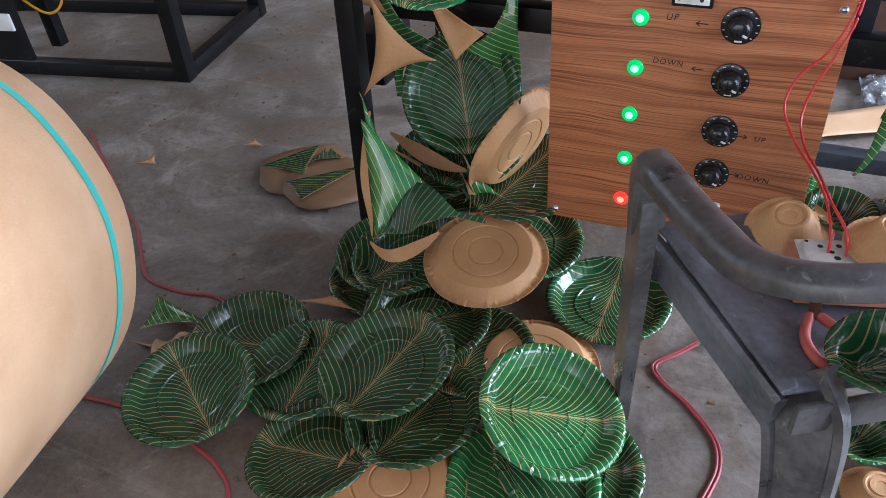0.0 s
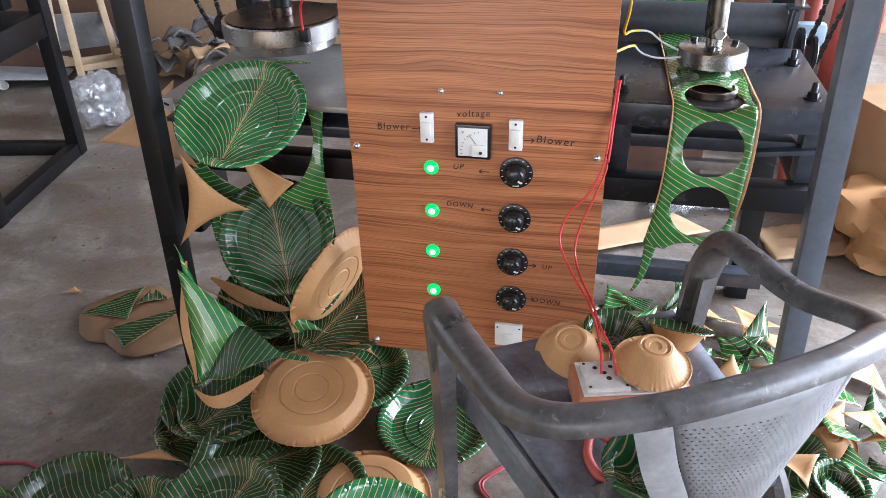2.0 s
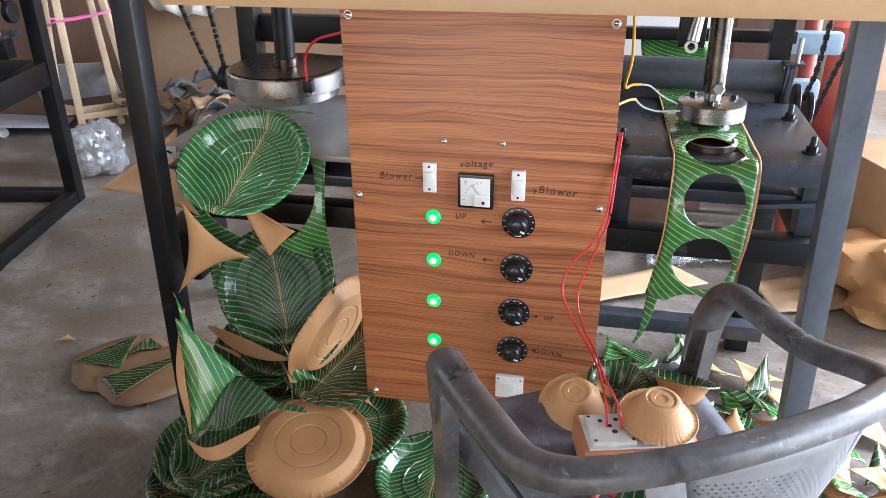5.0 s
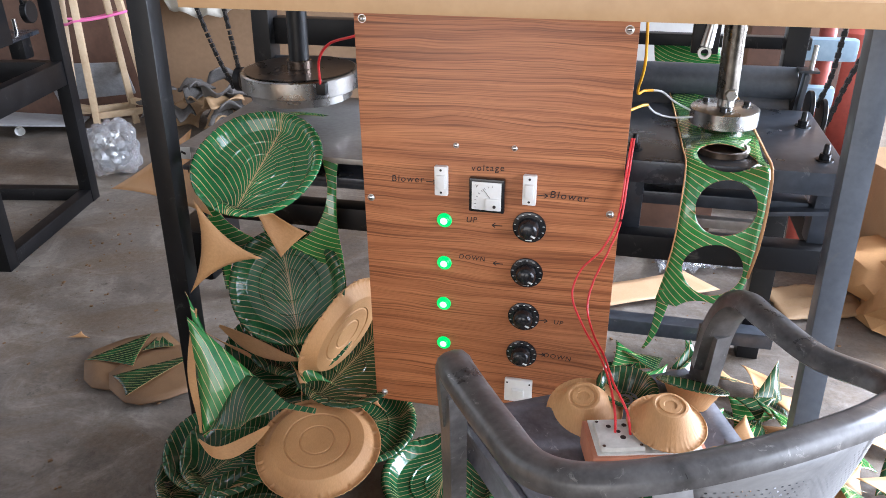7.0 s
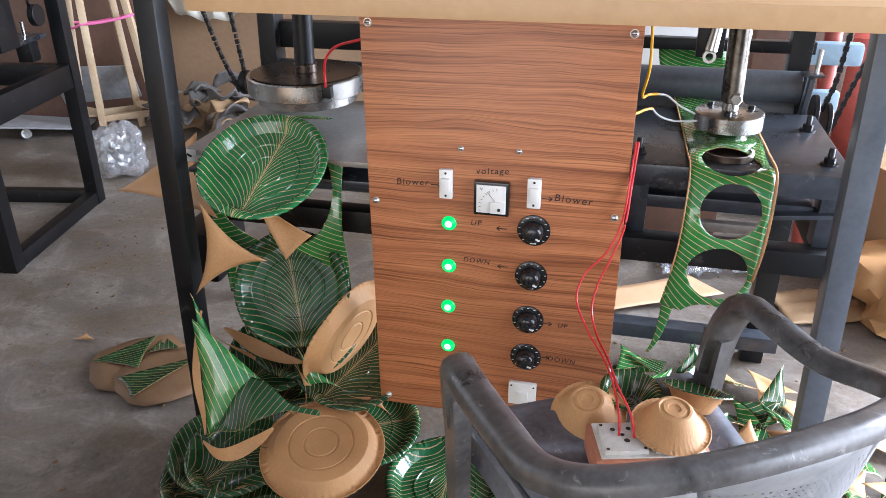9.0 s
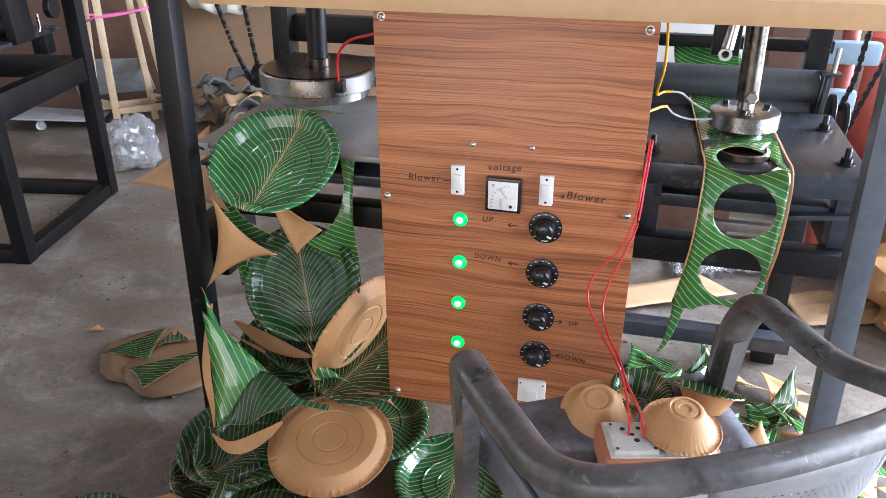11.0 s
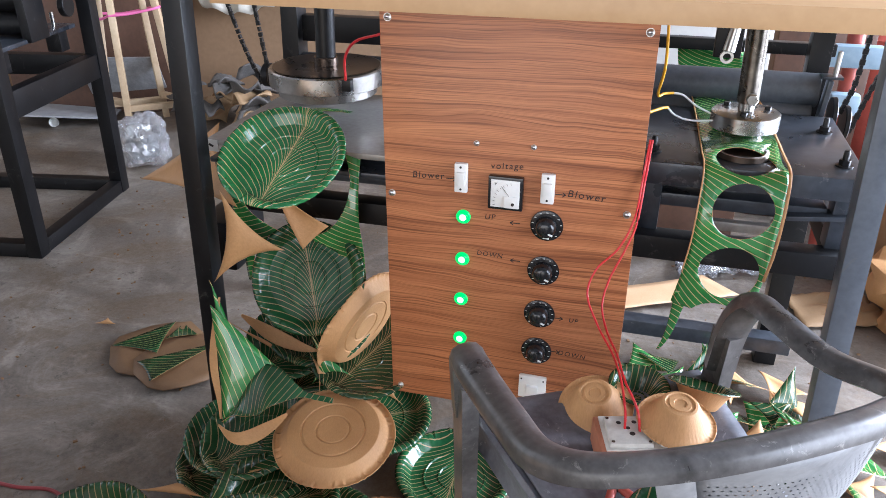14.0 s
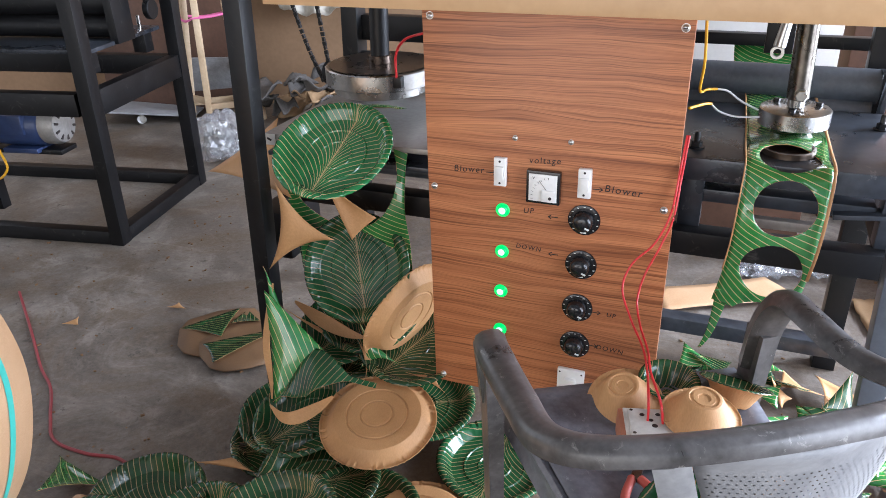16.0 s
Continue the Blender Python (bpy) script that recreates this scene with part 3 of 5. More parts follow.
for dx in (-0.024, 0.024):
    part("hole", moved(lathe([(0.002, 0), (0.002, 0.0006), (0, 0.0006)], 12), facing(0.076 + dx, 0.303, -0.010)), M_INK, low)

meter = part("voltmeter", box((0.000, -0.007, 0.735), (0.069, 0.014, 0.069), 0.003), M_BLACKP, panel)
part("dial_face", box((0.000, -0.0142, 0.735), (0.057, 0.002, 0.057), 0.0006), M_WHITE, meter)
part("dial_cover", box((0.013, -0.0165, 0.719), (0.029, 0.004, 0.024), 0.003), M_WHITE, meter)
part("zero_screw", moved(lathe([(0.0032, 0), (0.0032, 0.0012), (0, 0.0014)], 16), facing(0.016, 0.716, -0.0185)), M_INK, meter)
for i in range(9):
    a = radians(100 + i * 11)
    part("scale_mark", moved(box((0.018 + 0.040 * math.cos(a), -0.018 + 0.040 * math.sin(a), 0.0155), (0.004, 0.0008, 0.0003), 0, Matrix.Rotation(a, 4, "Z")), facing(0, 0.735)), M_INK, meter)
part("needle", moved(box((0.0, 0.006, 0.0156), (0.024, 0.0008, 0.0003), 0, Matrix.Rotation(radians(128), 4, "Z")), facing(0, 0.735)), M_INK, meter)


def written(text, x, z, size, tilt=0.0, name="handwritten_word", material=None, m=None, parent=None, shear=0.12):
    """Raised lettering as a mesh, from the built-in font."""
    cu = bpy.data.curves.new(name, "FONT")
    cu.body, cu.size, cu.extrude, cu.shear, cu.space_character = text, size * 0.86, 0.0002, shear, 1.22
    cu.offset = 0.0
    cu.align_x, cu.align_y = "CENTER", "CENTER"
    tmp = bpy.data.objects.new("tmp", cu)
    me = bpy.data.meshes.new_from_object(tmp)
    bpy.data.objects.remove(tmp)
    me.transform(m or (facing(x, z, -0.0006) @ pose(0, 0, 0, 0, 0, tilt)))
    me.materials.clear()
    me.materials.append(material or M_INK)
    ob = new(name, me)
    ob.parent = parent or panel
    return ob


written("Blower", -0.160, 0.752, 0.022, 2)
written("voltage", -0.001, 0.787, 0.021, 4)
written("Blower", 0.154, 0.742, 0.024, -3)
written("UP", -0.032, 0.676, 0.019, 4, shear=0.2)
written("DOWN", -0.030, 0.592, 0.017, -2)
written("UP", 0.151, 0.462, 0.017, -4)
written("DOWN", 0.154, 0.377, 0.018, -3)
written("V", -0.019, 0.755, 0.010, 0, m=facing(-0.019, 0.755, -0.0155), parent=meter)
for x, z, s in ((-0.112, 0.750, 1), (0.105, 0.740, 1), (0.020, 0.669, -1), (0.024, 0.585, -1), (0.119, 0.463, 1), (0.118, 0.379, 1)):
    bm = box((0, 0, 0.0004), (0.020, 0.0018, 0.0004), 0)
    for t in (35, -35):
        box((s * 0.007, math.sin(radians(t)) * -0.004 * s, 0.0004), (0.008, 0.0017, 0.0004), 0, Matrix.Rotation(radians(t), 4, "Z"), bm)
    part("handwritten_arrow", moved(bm, facing(x, z)), M_INK, panel)

# ---- worktop over the machine ----
bm = box((0.42, 0.20, 1.102), (1.90, 0.62, 0.036), 0.003)
top = thing("worktop", "pale birch laminate worktop with a chipped lower edge", "worktop", pose(0, 0, 0))
part("top_board", bm, M_BIRCH, top)
part("edge_band", box((0.42, -0.1115, 1.102), (1.90, 0.002, 0.0365), 0.0006), M_BIRCH, top)

# ---- the press machine ----
machine = thing("press_machine", "black steel paper-plate press with two dies and rollers", "machine", pose(0, 0, 0))
part("post", bar((-0.734, 0.0225, 0), (-0.689, 0.0225, 1.082), 0.046, 0.045), M_BLACK, machine)
part("post", bar((0.667, 0.0225, 0), (0.625, 0.0225, 1.082), 0.046, 0.045), M_BLUE, machine)
part("post", bar((-0.80, 0.70, 0), (-0.80, 0.70, 0.60), 0.06, 0.05), M_BLACK, machine)
part("post", bar((0.665, 0.68, 0), (0.665, 0.68, 0.60), 0.06, 0.05), M_BLACK, machine)
for y in (0.135, 0.66):
    part("beam", box((-0.01, y, 0.598), (1.40, 0.05, 0.052), 0.003), M_BLACK, machine)
for x in (-0.72, 0.66):
    part("side_beam", box((x, 0.40, 0.5975), (0.05, 0.47, 0.05), 0.003), M_BLACK, machine)
part("floor_rail", box((0.40, 0.61, 0.105), (0.62, 0.05, 0.045), 0.003), M_SLAB, machine)
for x in (0.272, 0.640):
    part("post", bar((x, 0.17, 0.62), (x, 0.17, 0.73), 0.045, 0.05), M_SLAB, machine)
    part("post", bar((x, 0.60, 0.62), (x, 0.60, 0.73), 0.045, 0.05), M_SLAB, machine)
# right press
slab_r = part("die_table", box((0.42, 0.33, 0.757), (0.49, 0.42, 0.048), 0.006), M_SLAB, machine)
part("pressure_bar", box((0.44, 0.18, 0.690), (0.34, 0.05, 0.028), 0.004), M_SLAB, machine)
part("scrap_bar", box((0.45, 0.125, 0.660), (0.15, 0.02, 0.020), 0.003), M_BRIGHT, machine)
part("side_flat", box((0.60, 0.155, 0.690), (0.13, 0.045, 0.010), 0.002, Matrix.Rotation(radians(-6), 4, "Y")), M_SLAB, machine)


def bolt(x, y, z, parent, r=0.011):
    ob = part("bolt", lathe([(r * 0.55, 0), (r * 0.55, 0.03), (r * 0.4, 0.033), (0, 0.033)], 16), M_BLACK, parent)
    ob.location = (x, y, z)
    for k, (rr, h0, h1) in enumerate(((r * 1.5, 0, 0.003), (r, 0.003, 0.014))):
        nt = part("washer" if k == 0 else "nut", lathe([(rr * 0.6, h1), (rr, h1), (rr, h0), (rr * 0.6, h0)], 6 if k else 20), M_BLACK, ob)
        nt.location = (0, 0, 0)


for x, y in ((0.268, 0.185), (0.628, 0.192), (0.626, 0.410)):
    bolt(x, y, 0.781, slab_r)
die_r = part("die", moved(lathe([(0, 0.036), (0.066, 0.036), (0.070, 0.033), (0.070, 0.002), (0.066, 0), (0.046, 0), (0.040, -0.018), (0, -0.018)], 48), pose(0.447, 0.32, 0.806)), M_STEEL, machine, "round turned steel die")
for a in (20, 140, 260):
    ob = part("die_bolt", lathe([(0.007, 0), (0.007, 0.008), (0, 0.009)], 6), M_BLACK, die_r)
    ob.location = (0.447 + 0.048 * math.cos(radians(a)), 0.32 + 0.048 * math.sin(radians(a)), 0.842)
part("shaft_collar", rod((0.447, 0.32, 0.842), (0.447, 0.32, 0.862), 0.017), M_STEEL, machine)
part("shaft", rod((0.447, 0.32, 0.860), (0.440, 0.32, 1.09), 0.022), M_SHAFT, machine)
part("shaft_bolt", rod((0.452, 0.285, 0.873), (0.452, 0.302, 0.873), 0.013, 6), M_STEEL, machine)
part("lower_die", moved(lathe([(0, 0.004), (0.036, 0.004), (0.044, 0.012), (0.050, 0.012), (0.050, 0.0), (0, 0)], 48), pose(0.441, 0.20, 0.782)), M_HOT, machine)
part("upper_roller", rod((0.20, 0.60, 0.826), (0.632, 0.60, 0.826), 0.040, 40), M_ROLLER, machine)
part("lower_roller", rod((0.20, 0.59, 0.768), (0.622, 0.59, 0.768), 0.034, 40), M_ROLLER, machine)
part("roller_bracket", bar((0.638, 0.56, 0.744), (0.646, 0.56, 0.862), 0.034, 0.012), M_SLAB, machine)
part("bracket_flange", box((0.650, 0.575, 0.866), (0.045, 0.04, 0.006), 0.001), M_SLAB, machine)
part("bracket_bolt", rod((0.656, 0.572, 0.868), (0.657, 0.572, 0.925), 0.0055, 12), M_STEEL, machine)
part("upright", bar((0.632, 0.665, 0.62), (0.628, 0.665, 1.08), 0.046, 0.05), M_BLACK, machine)
part("cross_bar", box((0.43, 0.74, 0.895), (0.50, 0.03, 0.03), 0.003), M_BLACK, machine)
part("clamp_plate", box((0.398, 0.42, 0.972), (0.057, 0.02, 0.085), 0.003), M_BLACK, machine)
part("clamp_tube", rod((0.398, 0.385, 0.948), (0.412, 0.395, 1.040), 0.013, 20, 0.009), M_SCREW, machine)
part("clamp_eye", moved(lathe([(0.008, -0.006), (0.014, -0.006), (0.014, 0.006), (0.008, 0.006), (0.008, -0.006)], 20), pose(0.396, 0.385, 0.938, 90, 0, 0)), M_SCREW, machine)


def chain(name, points, parent, gap=0.011):
    """Roller chain: alternate links along a line."""
    line = spline(points, 40)
    bm, run, k = bmesh.new(), 0.0, 0
    for a, b in zip(line, line[1:]):
        run += (b - a).length
        if run > gap:
            run, k = 0.0, k + 1
            w, d = ((0.012, 0.006) if k % 2 else (0.007, 0.010))
            t = (b - a).normalized()
            bar(b - t * gap * 0.55, b + t * gap * 0.55, w, d, 0.0, (0, 1, 0.1), bm)
    return part(name, bm, M_BLACK, parent)


chain("drive_chain", [(0.722, 0.60, 1.09), (0.716, 0.60, 0.96), (0.708, 0.60, 0.844), (0.692, 0.60, 0.780)], machine)
chain("drive_chain", [(0.830, 0.60, 1.09), (0.788, 0.60, 0.961), (0.750, 0.60, 0.852), (0.722, 0.60, 0.735)], machine)
part("sprocket", rod((0.666, 0.59, 0.775), (0.678, 0.59, 0.775), 0.040, 24), M_BLACK, machine)
part("sprocket", rod((0.700, 0.60, 0.752), (0.712, 0.60, 0.752), 0.042, 24), M_BLACK, machine)
# left press
part("die_table", box((-0.47, 0.34, 0.735), (0.52, 0.46, 0.014), 0.003), M_BRIGHT, machine, "scratched bright plate")
tag_ = part("paper_tag", box((-0.716, 0.1085, 0.727), (0.034, 0.002, 0.028), 0.0005), M_WHITE, machine, "small white paper tag with a dark mark")
part("tag_mark", box((-0.716, 0.107, 0.728), (0.012, 0.001, 0.005), 0, Matrix.Rotation(radians(25), 4, "Y")), M_INK, tag_)
part("lower_plate", box((-0.45, 0.27, 0.695), (0.54, 0.34, 0.012), 0.003), M_SLAB, machine)
for x in (-0.70, -0.24):
    part("spacer_block", box((x, 0.15, 0.653), (0.05, 0.05, 0.07), 0.004), M_BLACK, machine)
part("roller", rod((-0.66, 0.20, 0.655), (-0.22, 0.20, 0.655), 0.020, 24), M_ROLLER, machine)
die_l = part("die", moved(lathe([(0, 0.052), (0.138, 0.052), (0.141, 0.049), (0.141, 0.012), (0.138, 0.010), (0.124, 0.010), (0.122, -0.012), (0.118, -0.014), (0, -0.014)], 72), pose(-0.527, 0.36, 0.815)), M_STEEL, machine, "large turned steel die with browned top")
part("die_top", moved(lathe([(0.132, 0.054), (0, 0.0545)], 60), pose(-0.527, 0.36, 0.815)), M_HOT, die_l)
part("terminal", box((-0.435, 0.258, 0.850), (0.030, 0.020, 0.028), 0.003), M_BLACK, die_l)
part("shaft_collar", rod((-0.527, 0.36, 0.868), (-0.527, 0.36, 0.890), 0.030), M_HOT, machine)
part("shaft", rod((-0.527, 0.36, 0.885), (-0.520, 0.36, 1.09), 0.024), M_BLACK, machine)
part("upright", bar((-0.735, 0.60, 0.62), (-0.720, 0.60, 1.08), 0.06, 0.05), M_BLACK, machine)
part("upright", bar((-0.30, 0.62, 0.62), (-0.30, 0.62, 1.08), 0.06, 0.05), M_BLACK, machine)
part("cross_bar", box((-0.50, 0.62, 0.905), (0.44, 0.04, 0.07), 0.003), M_BLACK, machine)
part("roller", rod((-0.74, 0.60, 0.80), (-0.28, 0.60, 0.80), 0.040, 32), M_ROLLER, machine)
part("gearbox", box((-0.735, 0.175, 0.470), (0.10, 0.16, 0.13), 0.010), M_BLACK, machine)
chain("drive_chain", [(-0.975, 0.62, 1.09), (-0.90, 0.61, 0.86), (-0.845, 0.60, 0.745)], machine)
chain("drive_chain", [(-0.870, 0.62, 1.09), (-0.835, 0.61, 0.86), (-0.815, 0.60, 0.745)], machine)
part("sprocket", rod((-0.835, 0.61, 0.765), (-0.815, 0.61, 0.765), 0.034, 24), M_BLACK, machine)

# ---- plastic chair ----
chair = thing("plastic_armchair", "dusty black plastic armchair with a perforated back", "chair", pose(0.3, -0.4, 0))
CH = Matrix.Translation((-0.3, 0.4, 0))
AC = Vector((0.838, 0.546, 0))
RIM = [(0.018, -0.372, 0.500), (0.020, -0.395, 0.580), (0.026, -0.425, 0.640), (0.044, -0.466, 0.656), (0.077, -0.516, 0.659), (0.123, -0.588, 0.670), (0.170, -0.659, 0.687), (0.229, -0.693, 0.709), (0.318, -0.682, 0.727), (0.416, -0.637, 0.734), (0.527, -0.556, 0.728), (0.598, -0.474, 0.706), (0.634, -0.418, 0.678), (0.611, -0.355, 0.657), (0.550, -0.301, 0.648), (0.492, -0.223, 0.656), (0.464, -0.172, 0.654), (0.444, -0.148, 0.625), (0.433, -0.132, 0.570), (0.428, -0.120, 0.490)]
sec = [(-0.026, -0.016), (-0.026, 0.004), (-0.019, 0.014), (-0.008, 0.018), (0.008, 0.018), (0.019, 0.014), (0.026, 0.004), (0.026, -0.016), (0.020, -0.018), (0.010, -0.020), (-0.010, -0.020), (-0.020, -0.018)]
part("arm_rim", moved(sweep(spline(RIM, 10), sec, scale=lambda t: 1.0 - 0.28 * math.exp(-((t - 0.47) / 0.2) ** 2), start=-AC), CH), M_CHAIR, chair)


def leg(top, mid, foot, w0, w1, d, side):
    line = spline([top, mid, foot], 8)
    ws = [(-1, -1), (1, -1), (1, 1), (0.8, 1.1), (0.5, 0.8), (-0.5, 0.8), (-0.8, 1.1), (-1, 1)]
    section = [(x * w0 / 2, y * d / 2) for x, y in ws]
    return moved(sweep(line, section, side, lambda t: 1 + (w1 / w0 - 1) * t), CH)


part("front_leg", leg((0.020, -0.398, 0.575), (0.016, -0.372, 0.35), (0.008, -0.330, 0.0), 0.050, 0.040, 0.030, AC), M_CHAIR, chair)
part("front_leg", leg((0.432, -0.132, 0.570), (0.424, -0.112, 0.35), (0.408, -0.070, 0.0), 0.050, 0.040, 0.030, AC), M_CHAIR, chair)
SIDE = [(-0.052, -0.010), (0.052, -0.010), (0.056, 0.000), (0.052, 0.012), (0.040, 0.012), (0.036, 0.002), (-0.036, 0.002), (-0.040, 0.012), (-0.052, 0.012), (-0.056, 0.000)]
for pts, out in (([(0.252, -0.545, 0.428), (0.278, -0.578, 0.395), (0.290, -0.612, 0.315), (0.300, -0.645, 0.170), (0.308, -0.665, 0.0)], (-0.30, -0.95, 0)), ([(0.395, -0.150, 0.408), (0.445, -0.260, 0.408), (0.490, -0.350, 0.400), (0.522, -0.392, 0.350), (0.538, -0.405, 0.270), (0.550, -0.412, 0.150), (0.560, -0.420, 0.0)], (0.83, 0.55, 0))):
    part("rear_leg", moved(sweep(spline(pts, 10), SIDE, out, (lambda t: 1.42 - 0.85 * t ** 0.6) if out[0] < 0 else (lambda t: 0.55 + 0.75 * math.exp(-((t - 0.50) / 0.26) ** 2))), CH), M_CHAIR, chair)


SKIRT = [(-0.008, 0.006), (0.006, 0.012), (0.012, 0.004), (0.006, -0.030), (0.014, -0.050), (0.008, -0.052), (-0.002, -0.030)]
part("side_apron", moved(sweep(spline([(0.024, -0.315, 0.436), (0.060, -0.358, 0.436), (0.115, -0.430, 0.436), (0.170, -0.500, 0.434), (0.215, -0.555, 0.430), (0.248, -0.592, 0.424)], 6), SKIRT), CH), M_DUSTY_LIT, chair)


def patch(corners, nu, nv, lift, uvs=None):
    """A sheet between four corners (a b on one side, d c on the other), raised by lift(u, v)."""
    a, b, c, d = (Vector(q) for q in corners)
    bm = bmesh.new()
    uv = bm.loops.layers.uv.new("flat")
    g = []
    for i in range(nu + 1):
        u = i / nu
        g.append([bm.verts.new((a * (1 - u) + b * u) * (1 - v) + (d * (1 - u) + c * u) * v + lift(u, v)) for v in (j / nv for j in range(nv + 1))])
    for i in range(nu):
        for j in range(nv):
            f = bm.faces.new((g[i][j], g[i + 1][j], g[i + 1][j + 1], g[i][j + 1]))
            for lp, (p, q) in zip(f.loops, ((i, j), (i + 1, j), (i + 1, j + 1), (i, j + 1))):
                lp[uv].uv = ((p / nu - 0.5) * uvs[0], q / nv * uvs[1]) if uvs else (p / nu, q / nv)
    return bm


seat = part("seat", moved(patch(((0.020, -0.298, 0.452), (0.400, -0.086, 0.452), (0.545, -0.430, 0.442), (0.245, -0.596, 0.442)), 16, 16, lambda u, v: Vector((0, 0, -0.022 * math.sin(math.pi * u) * math.sin(math.pi * min(1, v * 1.1)) - 0.010 * max(0, 0.10 - v) / 0.10))), CH), M_DUSTY_LIT, chair)
s = seat.modifiers.new("thickness", "SOLIDIFY")
s.thickness, s.offset = 0.006, -1
part("front_apron", moved(bar((0.048, -0.301, 0.405), (0.388, -0.082, 0.405), 0.012, 0.04, 0.004), CH), M_CHAIR, chair)
part("rear_apron", moved(bar((0.262, -0.612, 0.420), (0.540, -0.440, 0.420), 0.012, 0.05, 0.004), CH), M_CHAIR, chair)
back = part("backrest", moved(patch(((0.408, -0.578, 0.440), (0.500, -0.505, 0.440), (0.582, -0.498, 0.705), (0.340, -0.664, 0.712)), 14, 14, lambda u, v: Vector((0.5, -0.85, 0)) * 0.030 * math.sin(math.pi * u) + Vector((0.84, 0.55, 0)) * 0.022 * u * math.sin(math.pi * v), (0.28, 0.26)), CH), M_PERF, chair, "grey perforated plastic backrest")
s = back.modifiers.new("thickness", "SOLIDIFY")
s.thickness = 0.005
part("back_strut", moved(sweep(spline([(0.392, -0.588, 0.440), (0.366, -0.625, 0.530), (0.340, -0.655, 0.620), (0.322, -0.674, 0.702)], 8), [(-0.020, -0.005), (0.020, -0.005), (0.022, 0.006), (0.0, 0.010), (-0.022, 0.006)], (0.3, -0.9, 0)), CH), M_GREYP, chair)
part("back_strut", moved(sweep(spline([(0.452, -0.524, 0.440), (0.528, -0.512, 0.57), (0.563, -0.514, 0.700)], 8), [(-0.007, -0.005), (0.007, -0.005), (0.007, 0.005), (-0.007, 0.005)], (0.3, -0.9, 0)), CH), M_GREYP, chair)

# ---- on the chair ----
SEATZ = 0.441
sock = thing("socket_box", "terracotta wooden extension box with two white socket plates", "socket box", pose(0.318, -0.352, SEATZ + 0.003, 0, 0, 15) @ Matrix.Scale(0.90, 4))
part("box_body", box((0, 0, 0.027), (0.200, 0.098, 0.054), 0.004), M_TERRA, sock)
part("cover_plate", box((0, 0, 0.0555), (0.182, 0.090, 0.004), 0.0015), M_IVORY, sock)
mod = part("socket_plate", box((-0.046, -0.002, 0.061), (0.076, 0.074, 0.010), 0.003), M_IVORY, sock)
for x, y, r in ((-0.060, 0.016, 0.0045), (-0.032, 0.018, 0.0045), (-0.046, 0.002, 0.0042), (-0.041, -0.013, 0.0052)):
    part("socket_hole", moved(lathe([(r, 0.0005), (0, 0.0006)], 16), pose(x, y, 0.066)), M_INK, mod)
for x, y in ((-0.078, 0.029), (-0.014, 0.029), (-0.078, -0.033), (-0.014, -0.033)):
    part("plate_screw", moved(lathe([(0.0032, 0.0003), (0.002, 0.001), (0, 0.001)], 12), pose(x, y, 0.066)), M_HOT, mod)
part("blank_plate", box((0.044, -0.002, 0.0600), (0.080, 0.070, 0.008), 0.003), M_IVORY, sock)

bowl((0.218, -0.270, SEATZ + 0.052), (0.10, 0.34, -1), 0, KBOWL, "upturned brown kraft paper bowl on the chair seat", 1.18)
bowl((0.352, -0.336, SEATZ + 0.108), (-0.04, 0.10, -1), 0, KBOWL, "upturned brown kraft paper bowl on the socket box")
bowl((0.290, -0.205, SEATZ + 0.006), (0.05, -0.10, 1), 40, BOWL, "green leaf-print paper bowl on the chair seat", 0.98)
bowl((0.398, -0.205, SEATZ + 0.010), (0.1, 0.5, 1), 40, BOWL, "green leaf-print paper bowl tipped on the chair seat")
bowl((0.440, -0.360, SEATZ + 0.040), (0, 0, -1), 0, KBOWL, "upturned brown kraft paper bowl on the chair seat")
bowl((0.352, -0.520, SEATZ + 0.016), (-0.25, -0.2, 1), 20, BOWL, "green leaf-print paper bowl against the backrest", 1.15)

# ---- kraft paper roll ----
roll = thing("paper_roll", "large roll of glossy kraft paper with a teal stripe", "paper roll", Matrix.Translation((-1.254, -0.732, 0.393)) @ Vector((-0.421, 0.858, -0.294)).to_track_quat("Z", "Y").to_matrix().to_4x4())


def roll_wave(a, r):
    return 0.004 * math.sin(3 * a + 1) + 0.0025 * math.sin(11 * a)


part("paper_web", lathe([(0.05, -0.004), (0.20, 0.0), (0.30, -0.003), (0.402, 0.0), (0.409, -0.004), (0.4095, -0.30), (0.408, -0.62), (0.05, -0.62)], 96, roll_wave), M_ROLL, roll)
part("teal_stripe", lathe([(0.4105, -0.076), (0.4105, -0.096)], 96, roll_wave), M_TEAL, roll)
part("core_tube", lathe([(0.040, -0.6), (0.040, 0.006), (0.048, 0.006), (0.048, -0.6)], 32), M_CARD, roll)
bm = patch(((0, 0, 0), (0.10, 0, 0), (0.09, 0.06, 0.02), (0.0, 0.05, 0.012)), 8, 6, lambda u, v: Vector((0, 0, 0.012 * math.sin(7 * u + 3 * v))))
ob = solid("torn_paper_flap", bm, M_ROLL, "torn crumpled flap of kraft paper beside the roll", "paper scrap", m=pose(-0.99, -0.56, 0.012, 0, 0, 20))
ob.modifiers.new("thickness", "SOLIDIFY").thickness = 0.001


